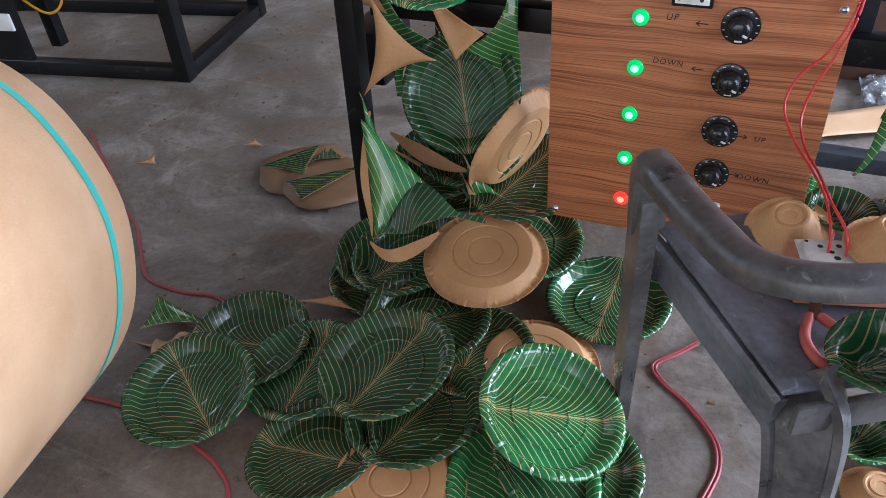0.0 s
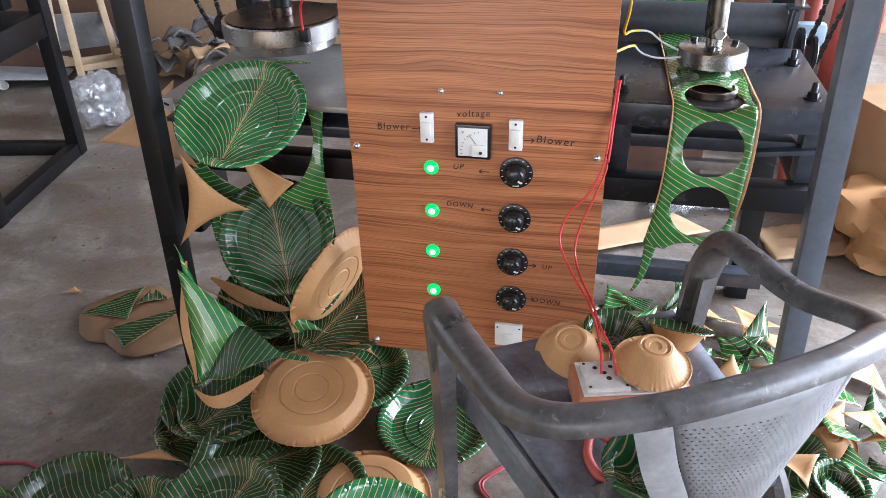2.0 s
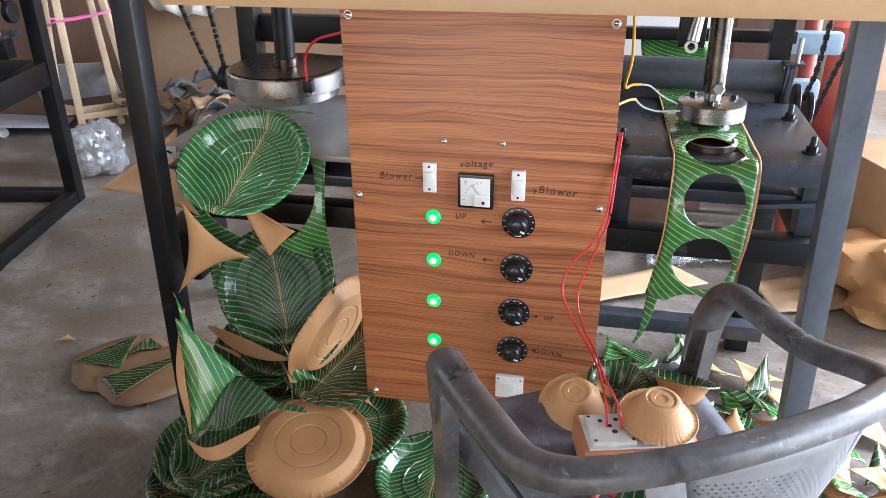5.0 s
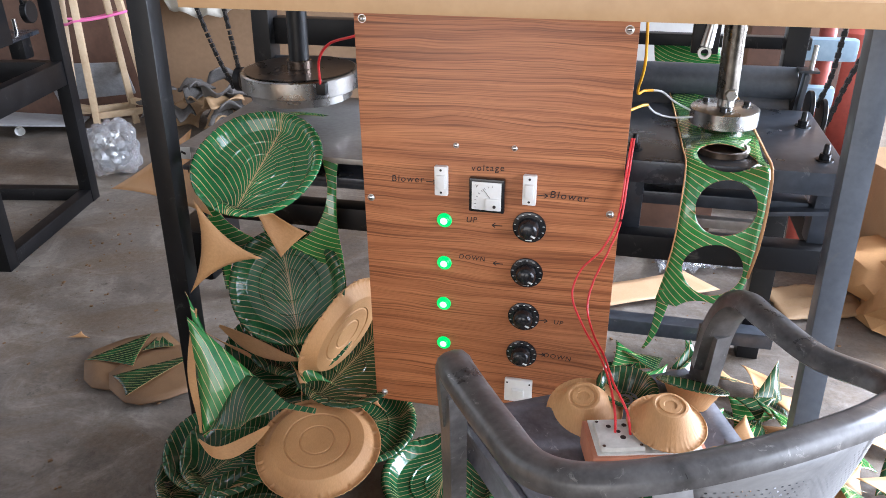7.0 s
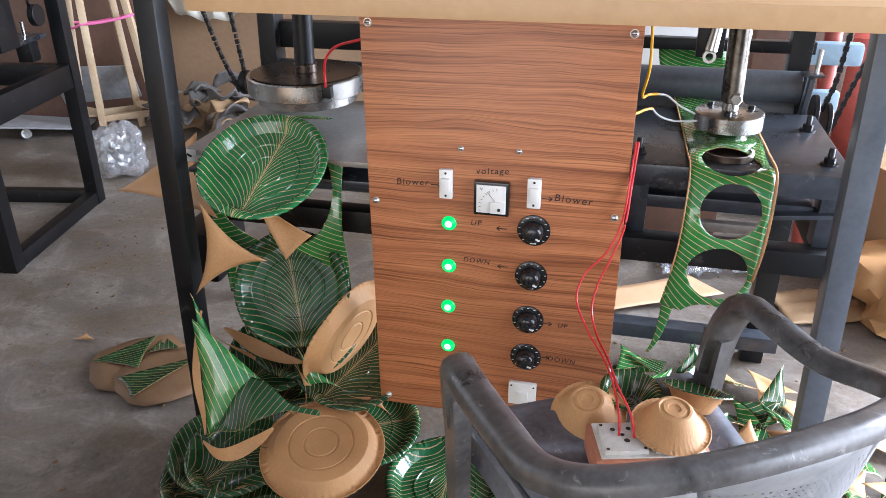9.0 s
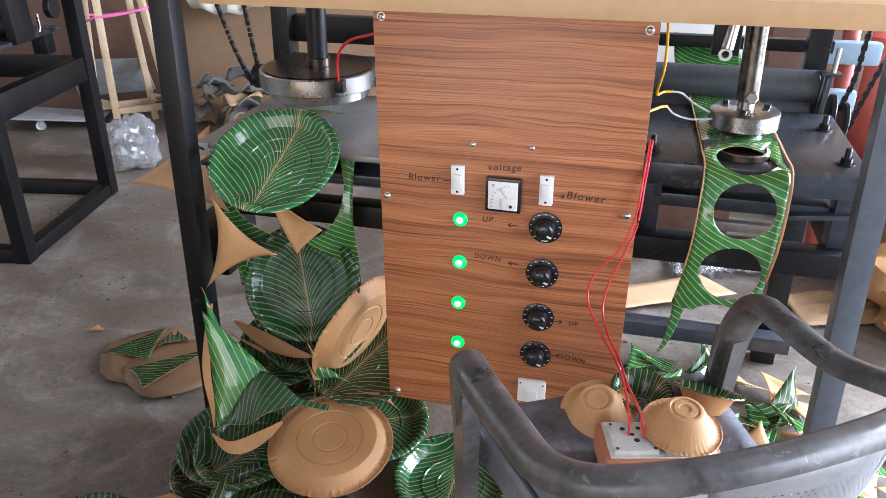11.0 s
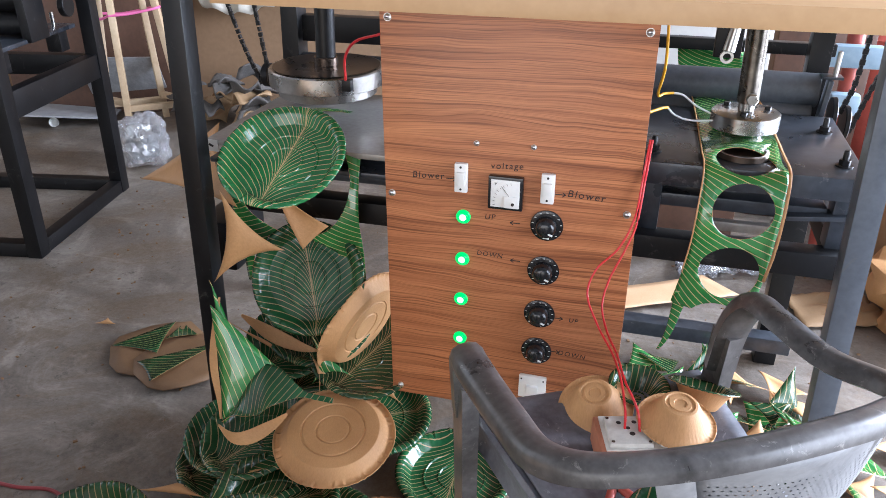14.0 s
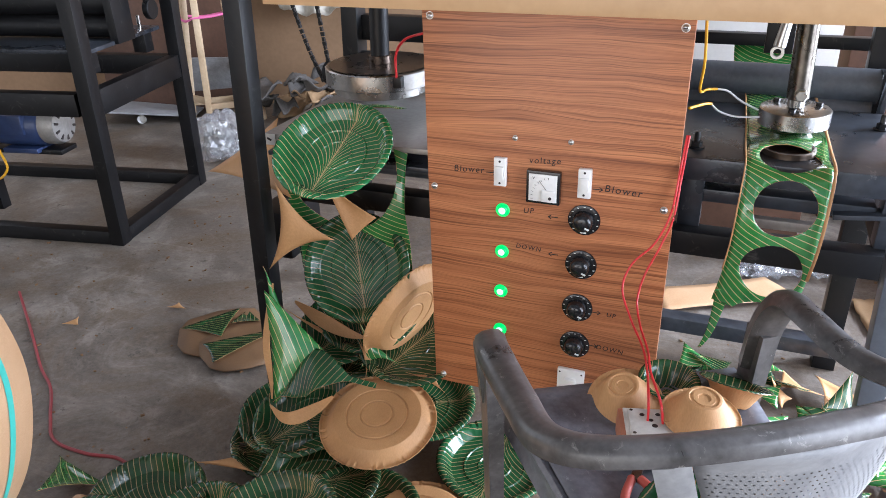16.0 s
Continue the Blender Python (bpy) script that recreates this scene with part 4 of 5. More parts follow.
# ---- ribbons, offcuts and scraps ----
def ribbon(points, wdir, width, holes=(), shift=0.11, per=10, cols=14, curl=0.0):
    """Printed board along a line: width(t) wide towards wdir, round holes (s, u, r) stamped out, edges curled."""
    line = spline(points, per)
    run = [0.0]
    for a, b in zip(line, line[1:]):
        run.append(run[-1] + (b - a).length)
    step = 0.006 if holes else max(0.008, run[-1] / 40)
    rows = max(8, int(run[-1] / step))
    bm = bmesh.new()
    uv = bm.loops.layers.uv.new("flat")
    wd = Vector(wdir)

    def at(s):
        s = min(max(s, 0), run[-1])
        i = min(max(0, next((k for k, q in enumerate(run) if q >= s), len(run) - 1) - 1), len(line) - 2)
        f = (s - run[i]) / max(1e-9, run[i + 1] - run[i])
        return line[i].lerp(line[i + 1], f), (line[i + 1] - line[i]).normalized()
    grid, flats = [], {}
    for i in range(rows + 1):
        row = []
        w = width(i / rows)
        for j in range(cols + 1):
            s, u = run[-1] * i / rows, (j / cols - 0.5) * w
            for hs, hu, hr in holes:
                d = math.hypot(s - hs, u - hu)
                if 1e-6 < d and abs(d - hr) < 0.0065:
                    s, u = hs + (s - hs) * hr / d, hu + (u - hu) * hr / d
            c, t = at(s)
            side = (wd - t * wd.dot(t)).normalized()
            nrm = side.cross(t)
            v = bm.verts.new(c + side * u + nrm * (curl * (u / 0.1) ** 2 + curl * 0.5 * math.sin(s * 31 + u * 22)))
            flats[v] = (u, s)
            row.append(v)
        grid.append(row)
    for i in range(rows):
        for j in range(cols):
            q = (grid[i][j], grid[i][j + 1], grid[i + 1][j + 1], grid[i + 1][j])
            mu, ms = sum(flats[v][0] for v in q) / 4, sum(flats[v][1] for v in q) / 4
            if any(math.hypot(ms - hs, mu - hu) < hr - 0.001 for hs, hu, hr in holes):
                continue
            f = bm.faces.new(q)
            for lp in f.loops:
                lp[uv].uv = (flats[lp.vert][0] + shift, flats[lp.vert][1])
    bmesh.ops.delete(bm, geom=[v for v in bm.verts if not v.link_faces], context="VERTS")
    return bm


def sheet(name, bm, label, category, front=None, back=None, group="", thick=0.0012, flip=False):
    bm.normal_update()
    side = sum((f.normal * f.calc_area() for f in bm.faces), Vector()).dot(Vector((0, -0.7, 0.7)))
    if (side < 0) != flip:
        bmesh.ops.reverse_faces(bm, faces=bm.faces)
    ob = paper(new(name, smooth(mesh_of(bm, name, front or M_STRIP_LIT, back or M_KRAFT), 80)), thick)
    return tagged(ob, label, category, group)


# the strip that leaves the small press
small = ribbon([(0.425, 0.575, 0.797), (0.432, 0.40, 0.795), (0.438, 0.18, 0.793), (0.442, 0.10, 0.784), (0.440, 0.068, 0.72), (0.437, 0.065, 0.64), (0.430, 0.073, 0.56), (0.415, 0.080, 0.48)], (1, 0, 0), lambda t: 0.152, [(0.428, 0.004, 0.056), (0.556, 0.006, 0.056), (0.690, 0.008, 0.057), (0.822, 0.020, 0.060)], curl=0.010)
for line, w in (
    ([(0.360, 0.080, 0.520), (0.357, 0.085, 0.470), (0.348, 0.095, 0.415), (0.330, 0.110, 0.360)], lambda t: 0.030 - 0.024 * t),
    ([(0.492, 0.076, 0.530), (0.488, 0.072, 0.500), (0.470, 0.078, 0.485)], lambda t: 0.016 - 0.010 * t),
):
    merge(small, ribbon(line, (1, 0, 0.2), w, curl=0.02, cols=6))
strip_small = sheet("punched_strip", small, "long green leaf-print strip with round holes punched out", "paper strip")
for side in (-1, 1):
    hem = ribbon([(0.425 + side * 0.0775, 0.575, 0.798), (0.432 + side * 0.0775, 0.40, 0.796), (0.438 + side * 0.0775, 0.18, 0.794), (0.442 + side * 0.0775, 0.10, 0.785), (0.440 + side * 0.0775, 0.067, 0.72), (0.437 + side * 0.0775, 0.064, 0.64), (0.430 + side * 0.0775, 0.072, 0.57)], (1, 0, 0), lambda t: 0.006 if side > 0 else 0.003, cols=2)
    hem_ob = paper(new("kraft_edge", smooth(mesh_of(hem, "kraft_edge", M_KRAFT, M_KRAFT), 80)), 0.0012)
    hem_ob.parent = strip_small
    tagged(hem_ob, "bare kraft edge beside the print")
sheet("feed_strip", ribbon([(0.385, 0.800, 0.900), (0.386, 0.760, 0.880), (0.390, 0.715, 0.852), (0.400, 0.670, 0.834)], (1, 0.1, 0), lambda t: 0.165), "green leaf-print paper feeding down to the rollers", "paper strip")
# the strip of the large press
sheet("punched_strip", ribbon([(-0.51, 0.40, 0.7445), (-0.51, 0.15, 0.7445), (-0.505, 0.085, 0.72), (-0.50, 0.055, 0.62), (-0.50, 0.070, 0.50), (-0.50, 0.085, 0.385)], (1, 0, 0), lambda t: 0.315, [(0.15, 0, 0.138), (0.37, 0.0, 0.138), (0.64, 0.0, 0.135)], shift=0.0, cols=36, curl=0.006), "wide green leaf-print strip with plate holes punched out", "paper strip")


def tri_scrap(a, b, c, bite=0.75, bulge=0.012, brown=False, group="offcuts round the heap", label="", n=12, front=None):
    """A three-cornered offcut with hollow sides, as is left between round holes."""
    a, b, c = Vector(a), Vector(b), Vector(c)
    mid, nrm = (a + b + c) / 3, (b - a).cross(c - a).normalized()
    ex = (b - a).normalized()
    ey = nrm.cross(ex)
    bm = bmesh.new()
    uv = bm.loops.layers.uv.new("flat")
    rows, flat_at = [], {}
    for i in range(n + 1):
        row = []
        for j in range(n + 1 - i):
            p, q = i / n, j / n
            r = 1 - p - q
            v = a * p + b * q + c * r
            for x, y, z, e in ((p, q, r, (a + b) / 2), (q, r, p, (b + c) / 2), (r, p, q, (c + a) / 2)):
                v = v + (mid - e) * bite * 4 * x * y * (1 - z) ** 3
            flat_at_v = ((v - a).dot(ex) + 0.05, (v - a).dot(ey))
            v = v + nrm * bulge * (27 * p * q * r + 2.0 * (p * p + q * q * 0.6) - 1.0)
            v.z = max(v.z, 0.004)
            k = bm.verts.new(v)
            flat_at[k] = flat_at_v
            row.append(k)
        rows.append(row)
    for i in range(n):
        for j in range(n - i):
            fs = [(rows[i][j], rows[i + 1][j], rows[i][j + 1])]
            if j < n - i - 1:
                fs.append((rows[i + 1][j], rows[i + 1][j + 1], rows[i][j + 1]))
            for vs in fs:
                f = bm.faces.new(vs)
                for lp in f.loops:
                    lp[uv].uv = flat_at[lp.vert]
    return sheet("paper_offcut", bm, label or (KL if brown else "curled green leaf-print offcut with brown back"), "paper scrap", M_KRAFT if brown else front, None, group, 0.001)


KL = "curled plain brown kraft offcut"
for a, b, c, k, brown in (
    ((-0.640, 0.010, 0.665), (-0.675, -0.020, 0.440), (-0.500, -0.005, 0.535), 0.34, True),
    ((-1.082, 0.280, 0.540), (-0.735, 0.180, 0.760), (-0.615, 0.040, 0.610), 0.22, True),
    ((-0.545, 0.048, 0.665), (-0.408, 0.048, 0.585), (-0.470, 0.048, 0.525), 0.06, True),
    ((-0.645, -0.088, 0.425), (-0.600, -0.178, 0.165), (-0.485, -0.100, 0.275), 0.02, False),
    ((-0.642, -0.075, 0.485), (-0.645, -0.085, 0.380), (-0.615, -0.090, 0.360), 0.15, False),
    ((-0.455, 0.010, 0.330), (-0.445, -0.030, 0.200), (-0.345, -0.020, 0.230), 0.45, False),
    ((-0.460, 0.000, 0.285), (-0.425, -0.040, 0.175), (-0.395, -0.020, 0.240), 0.60, True),
    ((-0.700, 0.020, 0.300), (-0.470, -0.010, 0.235), (-0.560, 0.050, 0.240), 0.50, True),
    ((-0.420, 0.060, 0.480), (-0.330, 0.070, 0.470), (-0.350, 0.080, 0.330), 0.50, False),
    ((-0.330, -0.010, 0.200), (-0.225, -0.010, 0.170), (-0.260, 0.060, 0.200), 0.50, True),
    ((-0.590, -0.260, 0.045), (-0.430, -0.215, 0.110), (-0.520, -0.200, 0.090), 0.40, True),
    ((-0.780, -0.310, 0.030), (-0.600, -0.290, 0.045), (-0.680, -0.220, 0.040), 0.40, True),
    ((-1.140, -0.370, 0.010), (-0.910, -0.430, 0.030), (-1.030, -0.530, 0.050), 0.25, False),
    ((-1.090, -0.520, 0.006), (-0.840, -0.500, 0.015), (-0.960, -0.560, 0.030), 0.35, True),
    ((-0.560, 0.110, 0.560), (-0.470, 0.090, 0.545), (-0.500, 0.130, 0.430), 0.45, False),
    ((0.10, -0.115, 0.006), (0.17, -0.10, 0.02), (0.13, -0.05, 0.03), 0.4, False),
):
    tri_scrap(a, b, c, k, brown=brown)
# curled leaves of the heap: an arched one, its brown lining and a brown fold
sheet("paper_offcut", ribbon([(-0.605, -0.175, 0.172), (-0.568, -0.155, 0.222), (-0.515, -0.140, 0.256), (-0.455, -0.140, 0.264), (-0.400, -0.138, 0.258), (-0.345, -0.132, 0.250)], (0.25, 0.75, 0.62), lambda t: 0.012 + 0.105 * math.sin(math.pi * min(1, t * 1.25 + 0.02)) ** 1.3, curl=0.012), "arched green leaf-print offcut curling over the heap", "paper scrap", M_LEAF, None, "offcuts round the heap")
sheet("paper_offcut", ribbon([(-0.610, -0.186, 0.165), (-0.560, -0.205, 0.158), (-0.520, -0.202, 0.166), (-0.475, -0.186, 0.192), (-0.440, -0.170, 0.222)], (0, 0.35, 1), lambda t: 0.006 + 0.026 * math.sin(math.pi * t), curl=-0.010), KL, "paper scrap", M_KRAFT, None, "offcuts round the heap")
sheet("paper_offcut", ribbon([(-0.628, -0.080, 0.440), (-0.640, -0.095, 0.385), (-0.632, -0.130, 0.300), (-0.606, -0.182, 0.180)], (1, 0, 0), lambda t: 0.004 + 0.016 * math.sin(math.pi * t), curl=0.010), KL, "paper scrap", M_KRAFT, None, "offcuts round the heap")
sheet("paper_offcut", ribbon([(-0.640, 0.015, 0.335), (-0.570, 0.010, 0.300), (-0.500, 0.015, 0.272), (-0.450, 0.020, 0.262)], (0, 0.5, 1), lambda t: 0.006 + 0.030 * math.sin(math.pi * t), curl=0.004), KL, "paper scrap", M_KRAFT, None, "offcuts round the heap")


def card_disc(c, r, seed, heading):
    """A flattened round of board with a creased, uneven outline."""
    q = random.Random(seed)
    bm = bmesh.new()
    n = 12
    ring = [(q.uniform(0.94, 1.04) * r, 2 * math.pi * (k + q.uniform(-0.25, 0.25)) / n, q.uniform(0.004, 0.012)) for k in range(n)]
    mid = bm.verts.new((0, 0, 0.012))
    outer = [bm.verts.new((a * math.cos(b), a * math.sin(b), z)) for a, b, z in ring]
    inner = [bm.verts.new((a * 0.72 * math.cos(b), a * 0.72 * math.sin(b), 0.011 + q.uniform(-0.002, 0.003))) for a, b, z in ring]
    for k in range(n):
        j = (k + 1) % n
        bm.faces.new((mid, inner[k], inner[j]))
        bm.faces.new((inner[k], outer[k], outer[j], inner[j]))
    ob = solid("paper_disc", bm, M_DISC, "flattened brown kraft disc with torn green scraps on it", "paper disc", "discs on the floor", m=pose(*c, 0, 0, heading))
    ob.modifiers.new("thickness", "SOLIDIFY").thickness = 0.003


card_disc((-1.085, 0.240, 0.003), 0.146, 4, 20)
card_disc((-0.975, 0.190, 0.009), 0.140, 9, 75)
for a, b, c in (((-1.230, 0.205, 0.016), (-1.115, 0.375, 0.016), (-1.060, 0.195, 0.020)), ((-1.090, 0.378, 0.015), (-1.000, 0.318, 0.022), (-1.080, 0.270, 0.020)), ((-1.095, 0.145, 0.025), (-0.905, 0.300, 0.026), (-0.995, 0.065, 0.024))):
    tri_scrap(a, b, c, 0.10, 0.004, front=M_LEAF, n=16)

rng = random.Random(11)


def scatter(n, x0, x1, y0, y1, z0, z1, group):
    """Loose three-cornered offcuts, thrown at random."""
    for k in range(n):
        c = Vector((rng.uniform(x0, x1), rng.uniform(y0, y1), rng.uniform(z0, z1)))
        t = rng.uniform(0, 6.28)
        tilt = Euler((rng.gauss(0, 0.30), rng.gauss(0, 0.30), t)).to_matrix()
        s = rng.uniform(0.040, 0.075)
        pts = [c + tilt @ Vector((s * math.cos(a) * f, s * math.sin(a), 0)) for a, f in ((0.2, 1.3), (2.2, 1.0), (4.3, 0.9))]
        for p in pts:
            p.z = max(0.006, p.z)
        tri_scrap(*pts, rng.uniform(0.04, 0.22), rng.uniform(-0.016, 0.018), rng.random() < 0.26, group, n=8, front=M_STRIP_LIT if rng.random() < 0.5 else M_LEAF)


scatter(38, 0.30, 0.78, 0.18, 0.52, 0.008, 0.09, "scraps behind the chair")
scatter(26, 0.62, 0.98, -0.10, 0.34, 0.008, 0.07, "scraps beside the chair")
bowl((0.462, -0.362, 0.043), (0.05, 0.05, -1), 0, KBOWL, "upturned brown kraft paper bowl under the chair", 1.2, "bowls on the floor")
bowl((0.425, -0.250, 0.004), (0.1, -0.1, 1), 60, BOWL, "green leaf-print paper bowl under the chair", 1.2, "bowls on the floor")
scatter(6, 0.05, 0.30, 0.20, 0.45, 0.008, 0.06, "scraps under the panel")
for c, n, h in (((0.720, 0.010, 0.012), (0.1, -0.3, 1), 20), ((0.600, -0.140, 0.010), (-0.1, -0.2, 1), 70), ((0.665, -0.075, 0.02), (0.3, -0.2, 1), 140), ((0.79, -0.07, 0.012), (0.1, -0.1, 1), 60), ((0.53, -0.22, 0.01), (0.2, -0.1, 1), 10)):
    bowl(c, n, h, BOWL, "green leaf-print paper bowl among scraps on the floor", 1.1, "bowls on the floor")
for c in ((0.70, -0.20, 0.05), (0.80, 0.06, 0.055), (0.56, -0.32, 0.05)):
    bowl(c, (0.1, 0.1, -1), 0, KBOWL, "upturned brown kraft paper bowl on the floor", 1.05, "bowls on the floor")

# ---- cables ----
solid("power_cable", cable([(-1.95, 0.22, 0.004), (-1.674, 0.026, 0.004), (-1.50, -0.10, 0.004), (-1.387, -0.169, 0.004), (-1.28, -0.27, 0.004), (-1.197, -0.335, 0.004), (-1.08, -0.345, 0.004), (-0.987, -0.331, 0.004), (-0.90, -0.36, 0.004)], 0.0045), M_DIMRED, "dull red twin cable lying on the floor", "cable")
solid("power_cable", cable([(-1.10, -0.70, 0.004), (-0.962, -0.685, 0.004), (-0.85, -0.69, 0.004), (-0.736, -0.713, 0.004), (-0.66, -0.74, 0.004), (-0.605, -0.79, 0.004), (-0.55, -0.95, 0.004)], 0.0045), M_DIMRED, "dull red twin cable lying on the floor", "cable")
for d in (0.0, 0.007):
    solid("power_cable", cable([(0.140 + d, -0.070, 0.020), (0.085 + d, -0.135, 0.010), (0.044 + d, -0.185, 0.006), (0.07 + d, -0.225, 0.004), (0.127 + d, -0.266, 0.004), (0.185 + d, -0.330, 0.004), (0.202 + d, -0.390, 0.004), (0.191 + d, -0.46, 0.004), (0.15 + d, -0.62, 0.004)], 0.0032), M_DIMRED, "thin dull red cable lying on the floor", "cable")
for line in (
    [(0.273, -0.364, 0.500), (0.270, -0.352, 0.530), (0.258, -0.285, 0.540), (0.239, -0.200, 0.530), (0.205, -0.120, 0.535), (0.178, -0.070, 0.569), (0.189, -0.050, 0.615), (0.226, -0.035, 0.659), (0.248, -0.020, 0.719), (0.254, -0.004, 0.802), (0.258, 0.012, 0.860)],
    [(0.297, -0.364, 0.500), (0.288, -0.350, 0.535), (0.264, -0.285, 0.540), (0.247, -0.200, 0.530), (0.223, -0.120, 0.525), (0.208, -0.070, 0.548), (0.214, -0.050, 0.593), (0.237, -0.035, 0.655), (0.253, -0.020, 0.708), (0.258, -0.004, 0.791), (0.262, 0.012, 0.860)],
):
    solid("panel_cable", cable(line, 0.0021), M_RED, "bright red cable from the panel to the socket box", "cable")
solid("heater_cable", cable([(0.262, 0.05, 1.085), (0.268, 0.08, 0.98), (0.262, 0.16, 0.905), (0.275, 0.19, 0.900), (0.292, 0.205, 0.898)], 0.0028), M_YELLOW, "yellow heater cable dropping behind the worktop", "cable")
solid("heater_cable", cable([(0.250, 0.10, 0.885), (0.272, 0.16, 0.878), (0.285, 0.19, 0.872)], 0.0028), M_YELLOW, "yellow heater cable beside the panel", "cable")
for a in ([(0.290, 0.205, 0.898), (0.312, 0.225, 0.890), (0.340, 0.26, 0.862), (0.375, 0.29, 0.838)], [(0.283, 0.19, 0.873), (0.302, 0.215, 0.850), (0.335, 0.25, 0.832), (0.380, 0.275, 0.828)]):
    solid("heater_lead", cable(a, 0.0022), M_BRAID, "grey braided lead of the small die heater", "cable")
solid("heater_cable", cable([(-0.240, 0.08, 1.04), (-0.290, 0.13, 1.00), (-0.380, 0.20, 0.965), (-0.425, 0.24, 0.920), (-0.432, 0.250, 0.862)], 0.003), M_RED, "red heater cable to the large die", "cable")

# ---- in the chair, below the rim ----
pliers = thing("pliers", "pliers with dull red rubber grips on the chair seat", "pliers", pose(0.27, -0.48, 0.45))
for a in ([(-0.005, 0.035, 0.002), (-0.008, -0.012, 0.003), (0.008, -0.048, 0.004), (0.042, -0.072, 0.004)], [(0.008, 0.035, 0.004), (0.022, 0.022, 0.006), (0.034, 0.014, 0.006), (0.046, 0.010, 0.006)]):
    part("grip", sweep(spline(a, 8), circle(0.0072, 10), (0, 0, 1)), M_GRIP, pliers)
part("jaw", bar((0, 0.030, 0.003), (0.002, 0.085, 0.003), 0.016, 0.008, 0.003), M_HOT, pliers)

# ---- the second machine ----
m2 = thing("press_machine", "second black steel press frame with rollers and a motor", "machine", pose(-1.893, 0.664, 0, 0, 0, 10.5))
for x, y in ((0, 0), (0, 0.645), (-1.25, 0), (-1.25, 0.645)):
    part("post", bar((x, y, 0), (x + (0.03 if x == 0 else -0.03), y, 1.25), 0.06, 0.055), M_BLACK, m2)
for y in (0, 0.645):
    part("floor_rail", box((-0.625, y, 0.028), (1.19, 0.05, 0.055), 0.003), M_BLACK, m2)
    part("beam", box((-0.625, y, 0.567), (1.19, 0.05, 0.085), 0.003), M_BLACK, m2)
    part("top_rail", box((-0.625, y, 1.10), (1.19, 0.05, 0.06), 0.003), M_BLACK, m2)
part("side_rail", box((0, 0.3225, 0.028), (0.05, 0.59, 0.055), 0.003), M_BLACK, m2)
part("side_beam", box((0.010, 0.3225, 0.567), (0.05, 0.59, 0.095), 0.003), M_BLACK, m2)
part("die_table", box((-0.32, 0.35, 0.735), (0.60, 0.50, 0.016), 0.003), M_SLAB, m2)
for x, y in ((-0.08, 0.16), (-0.08, 0.55), (-0.55, 0.16)):
    part("spacer_block", box((x, y, 0.685), (0.06, 0.06, 0.085), 0.004), M_BLACK, m2)
    b_ = part("bolt", lathe([(0.008, 0), (0.008, 0.05), (0, 0.05)], 12), M_STEEL, m2)
    b_.location = (x, y, 0.743)
part("roller", rod((-0.60, 0.33, 0.885), (-0.03, 0.33, 0.885), 0.055, 32), M_BLACK, m2)
part("roller", rod((-0.60, 0.33, 0.790), (-0.03, 0.33, 0.790), 0.045, 32), M_BLACK, m2)
part("roller_bracket", box((-0.02, 0.33, 0.84), (0.035, 0.12, 0.22), 0.004), M_BLACK, m2)
part("sprocket", rod((0.035, 0.45, 0.835), (0.060, 0.45, 0.835), 0.040, 24), M_BLACK, m2)
chain("drive_chain", [(0.048, 0.36, 1.10), (0.048, 0.40, 0.95), (0.048, 0.43, 0.84)], m2)
part("floor_plate", box((-0.52, 0.20, 0.315), (0.46, 0.10, 0.02), 0.003), M_BLACK, m2)
part("hanger", bar((-0.70, 0.20, 0.03), (-0.70, 0.20, 0.56), 0.05, 0.05), M_BLACK, m2)
mo = part("motor", moved(lathe([(0, -0.13), (0.075, -0.13), (0.088, -0.12), (0.088, 0.09), (0.080, 0.10), (0, 0.10)], 40), pose(-0.45, 0.20, 0.42, 0, 90, 0)), M_NAVY, m2, "navy blue electric motor")
fan = part("fan_cover", moved(lathe([(0.080, 0.0), (0.082, 0.05), (0.070, 0.075), (0.030, 0.085), (0, 0.086)], 40), pose(-0.36, 0.20, 0.42, 0, 90, 0)), M_BRIGHT, mo)
for i in range(10):
    a = radians(36 * i)
    part("vent_slot", moved(box((0.048 * math.cos(a), 0.048 * math.sin(a), 0.079), (0.030, 0.010, 0.006), 0.002, Matrix.Rotation(a, 4, "Z")), pose(-0.36, 0.20, 0.42, 0, 90, 0)), M_INK, fan)
part("terminal_box", box((-0.46, 0.125, 0.44), (0.12, 0.05, 0.08), 0.006), M_NAVY, mo)
part("motor_foot", box((-0.46, 0.20, 0.325), (0.16, 0.15, 0.02), 0.004), M_NAVY, mo)
part("capacitor", rod((-0.36, 0.155, 0.50), (-0.27, 0.155, 0.50), 0.032, 24), M_WHITE, mo)
part("rating_plate", box((-0.50, 0.111, 0.425), (0.05, 0.003, 0.05), 0.001), M_BRIGHT, mo)
sw = part("switch_board", box((-0.73, -0.06, 0.34), (0.26, 0.02, 0.52), 0.003), M_BLACK, m2)
part("switch_plate", box((-0.665, -0.074, 0.235), (0.085, 0.012, 0.065), 0.003), M_WHITE, sw)
for p in ([(-0.62, -0.02, 0.80), (-0.50, -0.03, 0.74), (-0.46, -0.02, 0.82), (-0.55, -0.02, 0.86)], [(-0.75, 0.05, 0.36), (-0.55, 0.02, 0.24), (-0.46, 0.03, 0.28), (-0.50, 0.06, 0.36)]):
    part("yellow_lead", cable(p, 0.005), M_YELLOW, m2)
part("red_lead", cable([(-0.85, 0.05, 0.30), (-0.70, 0.05, 0.34), (-0.56, 0.15, 0.36)], 0.006), M_RED, m2)
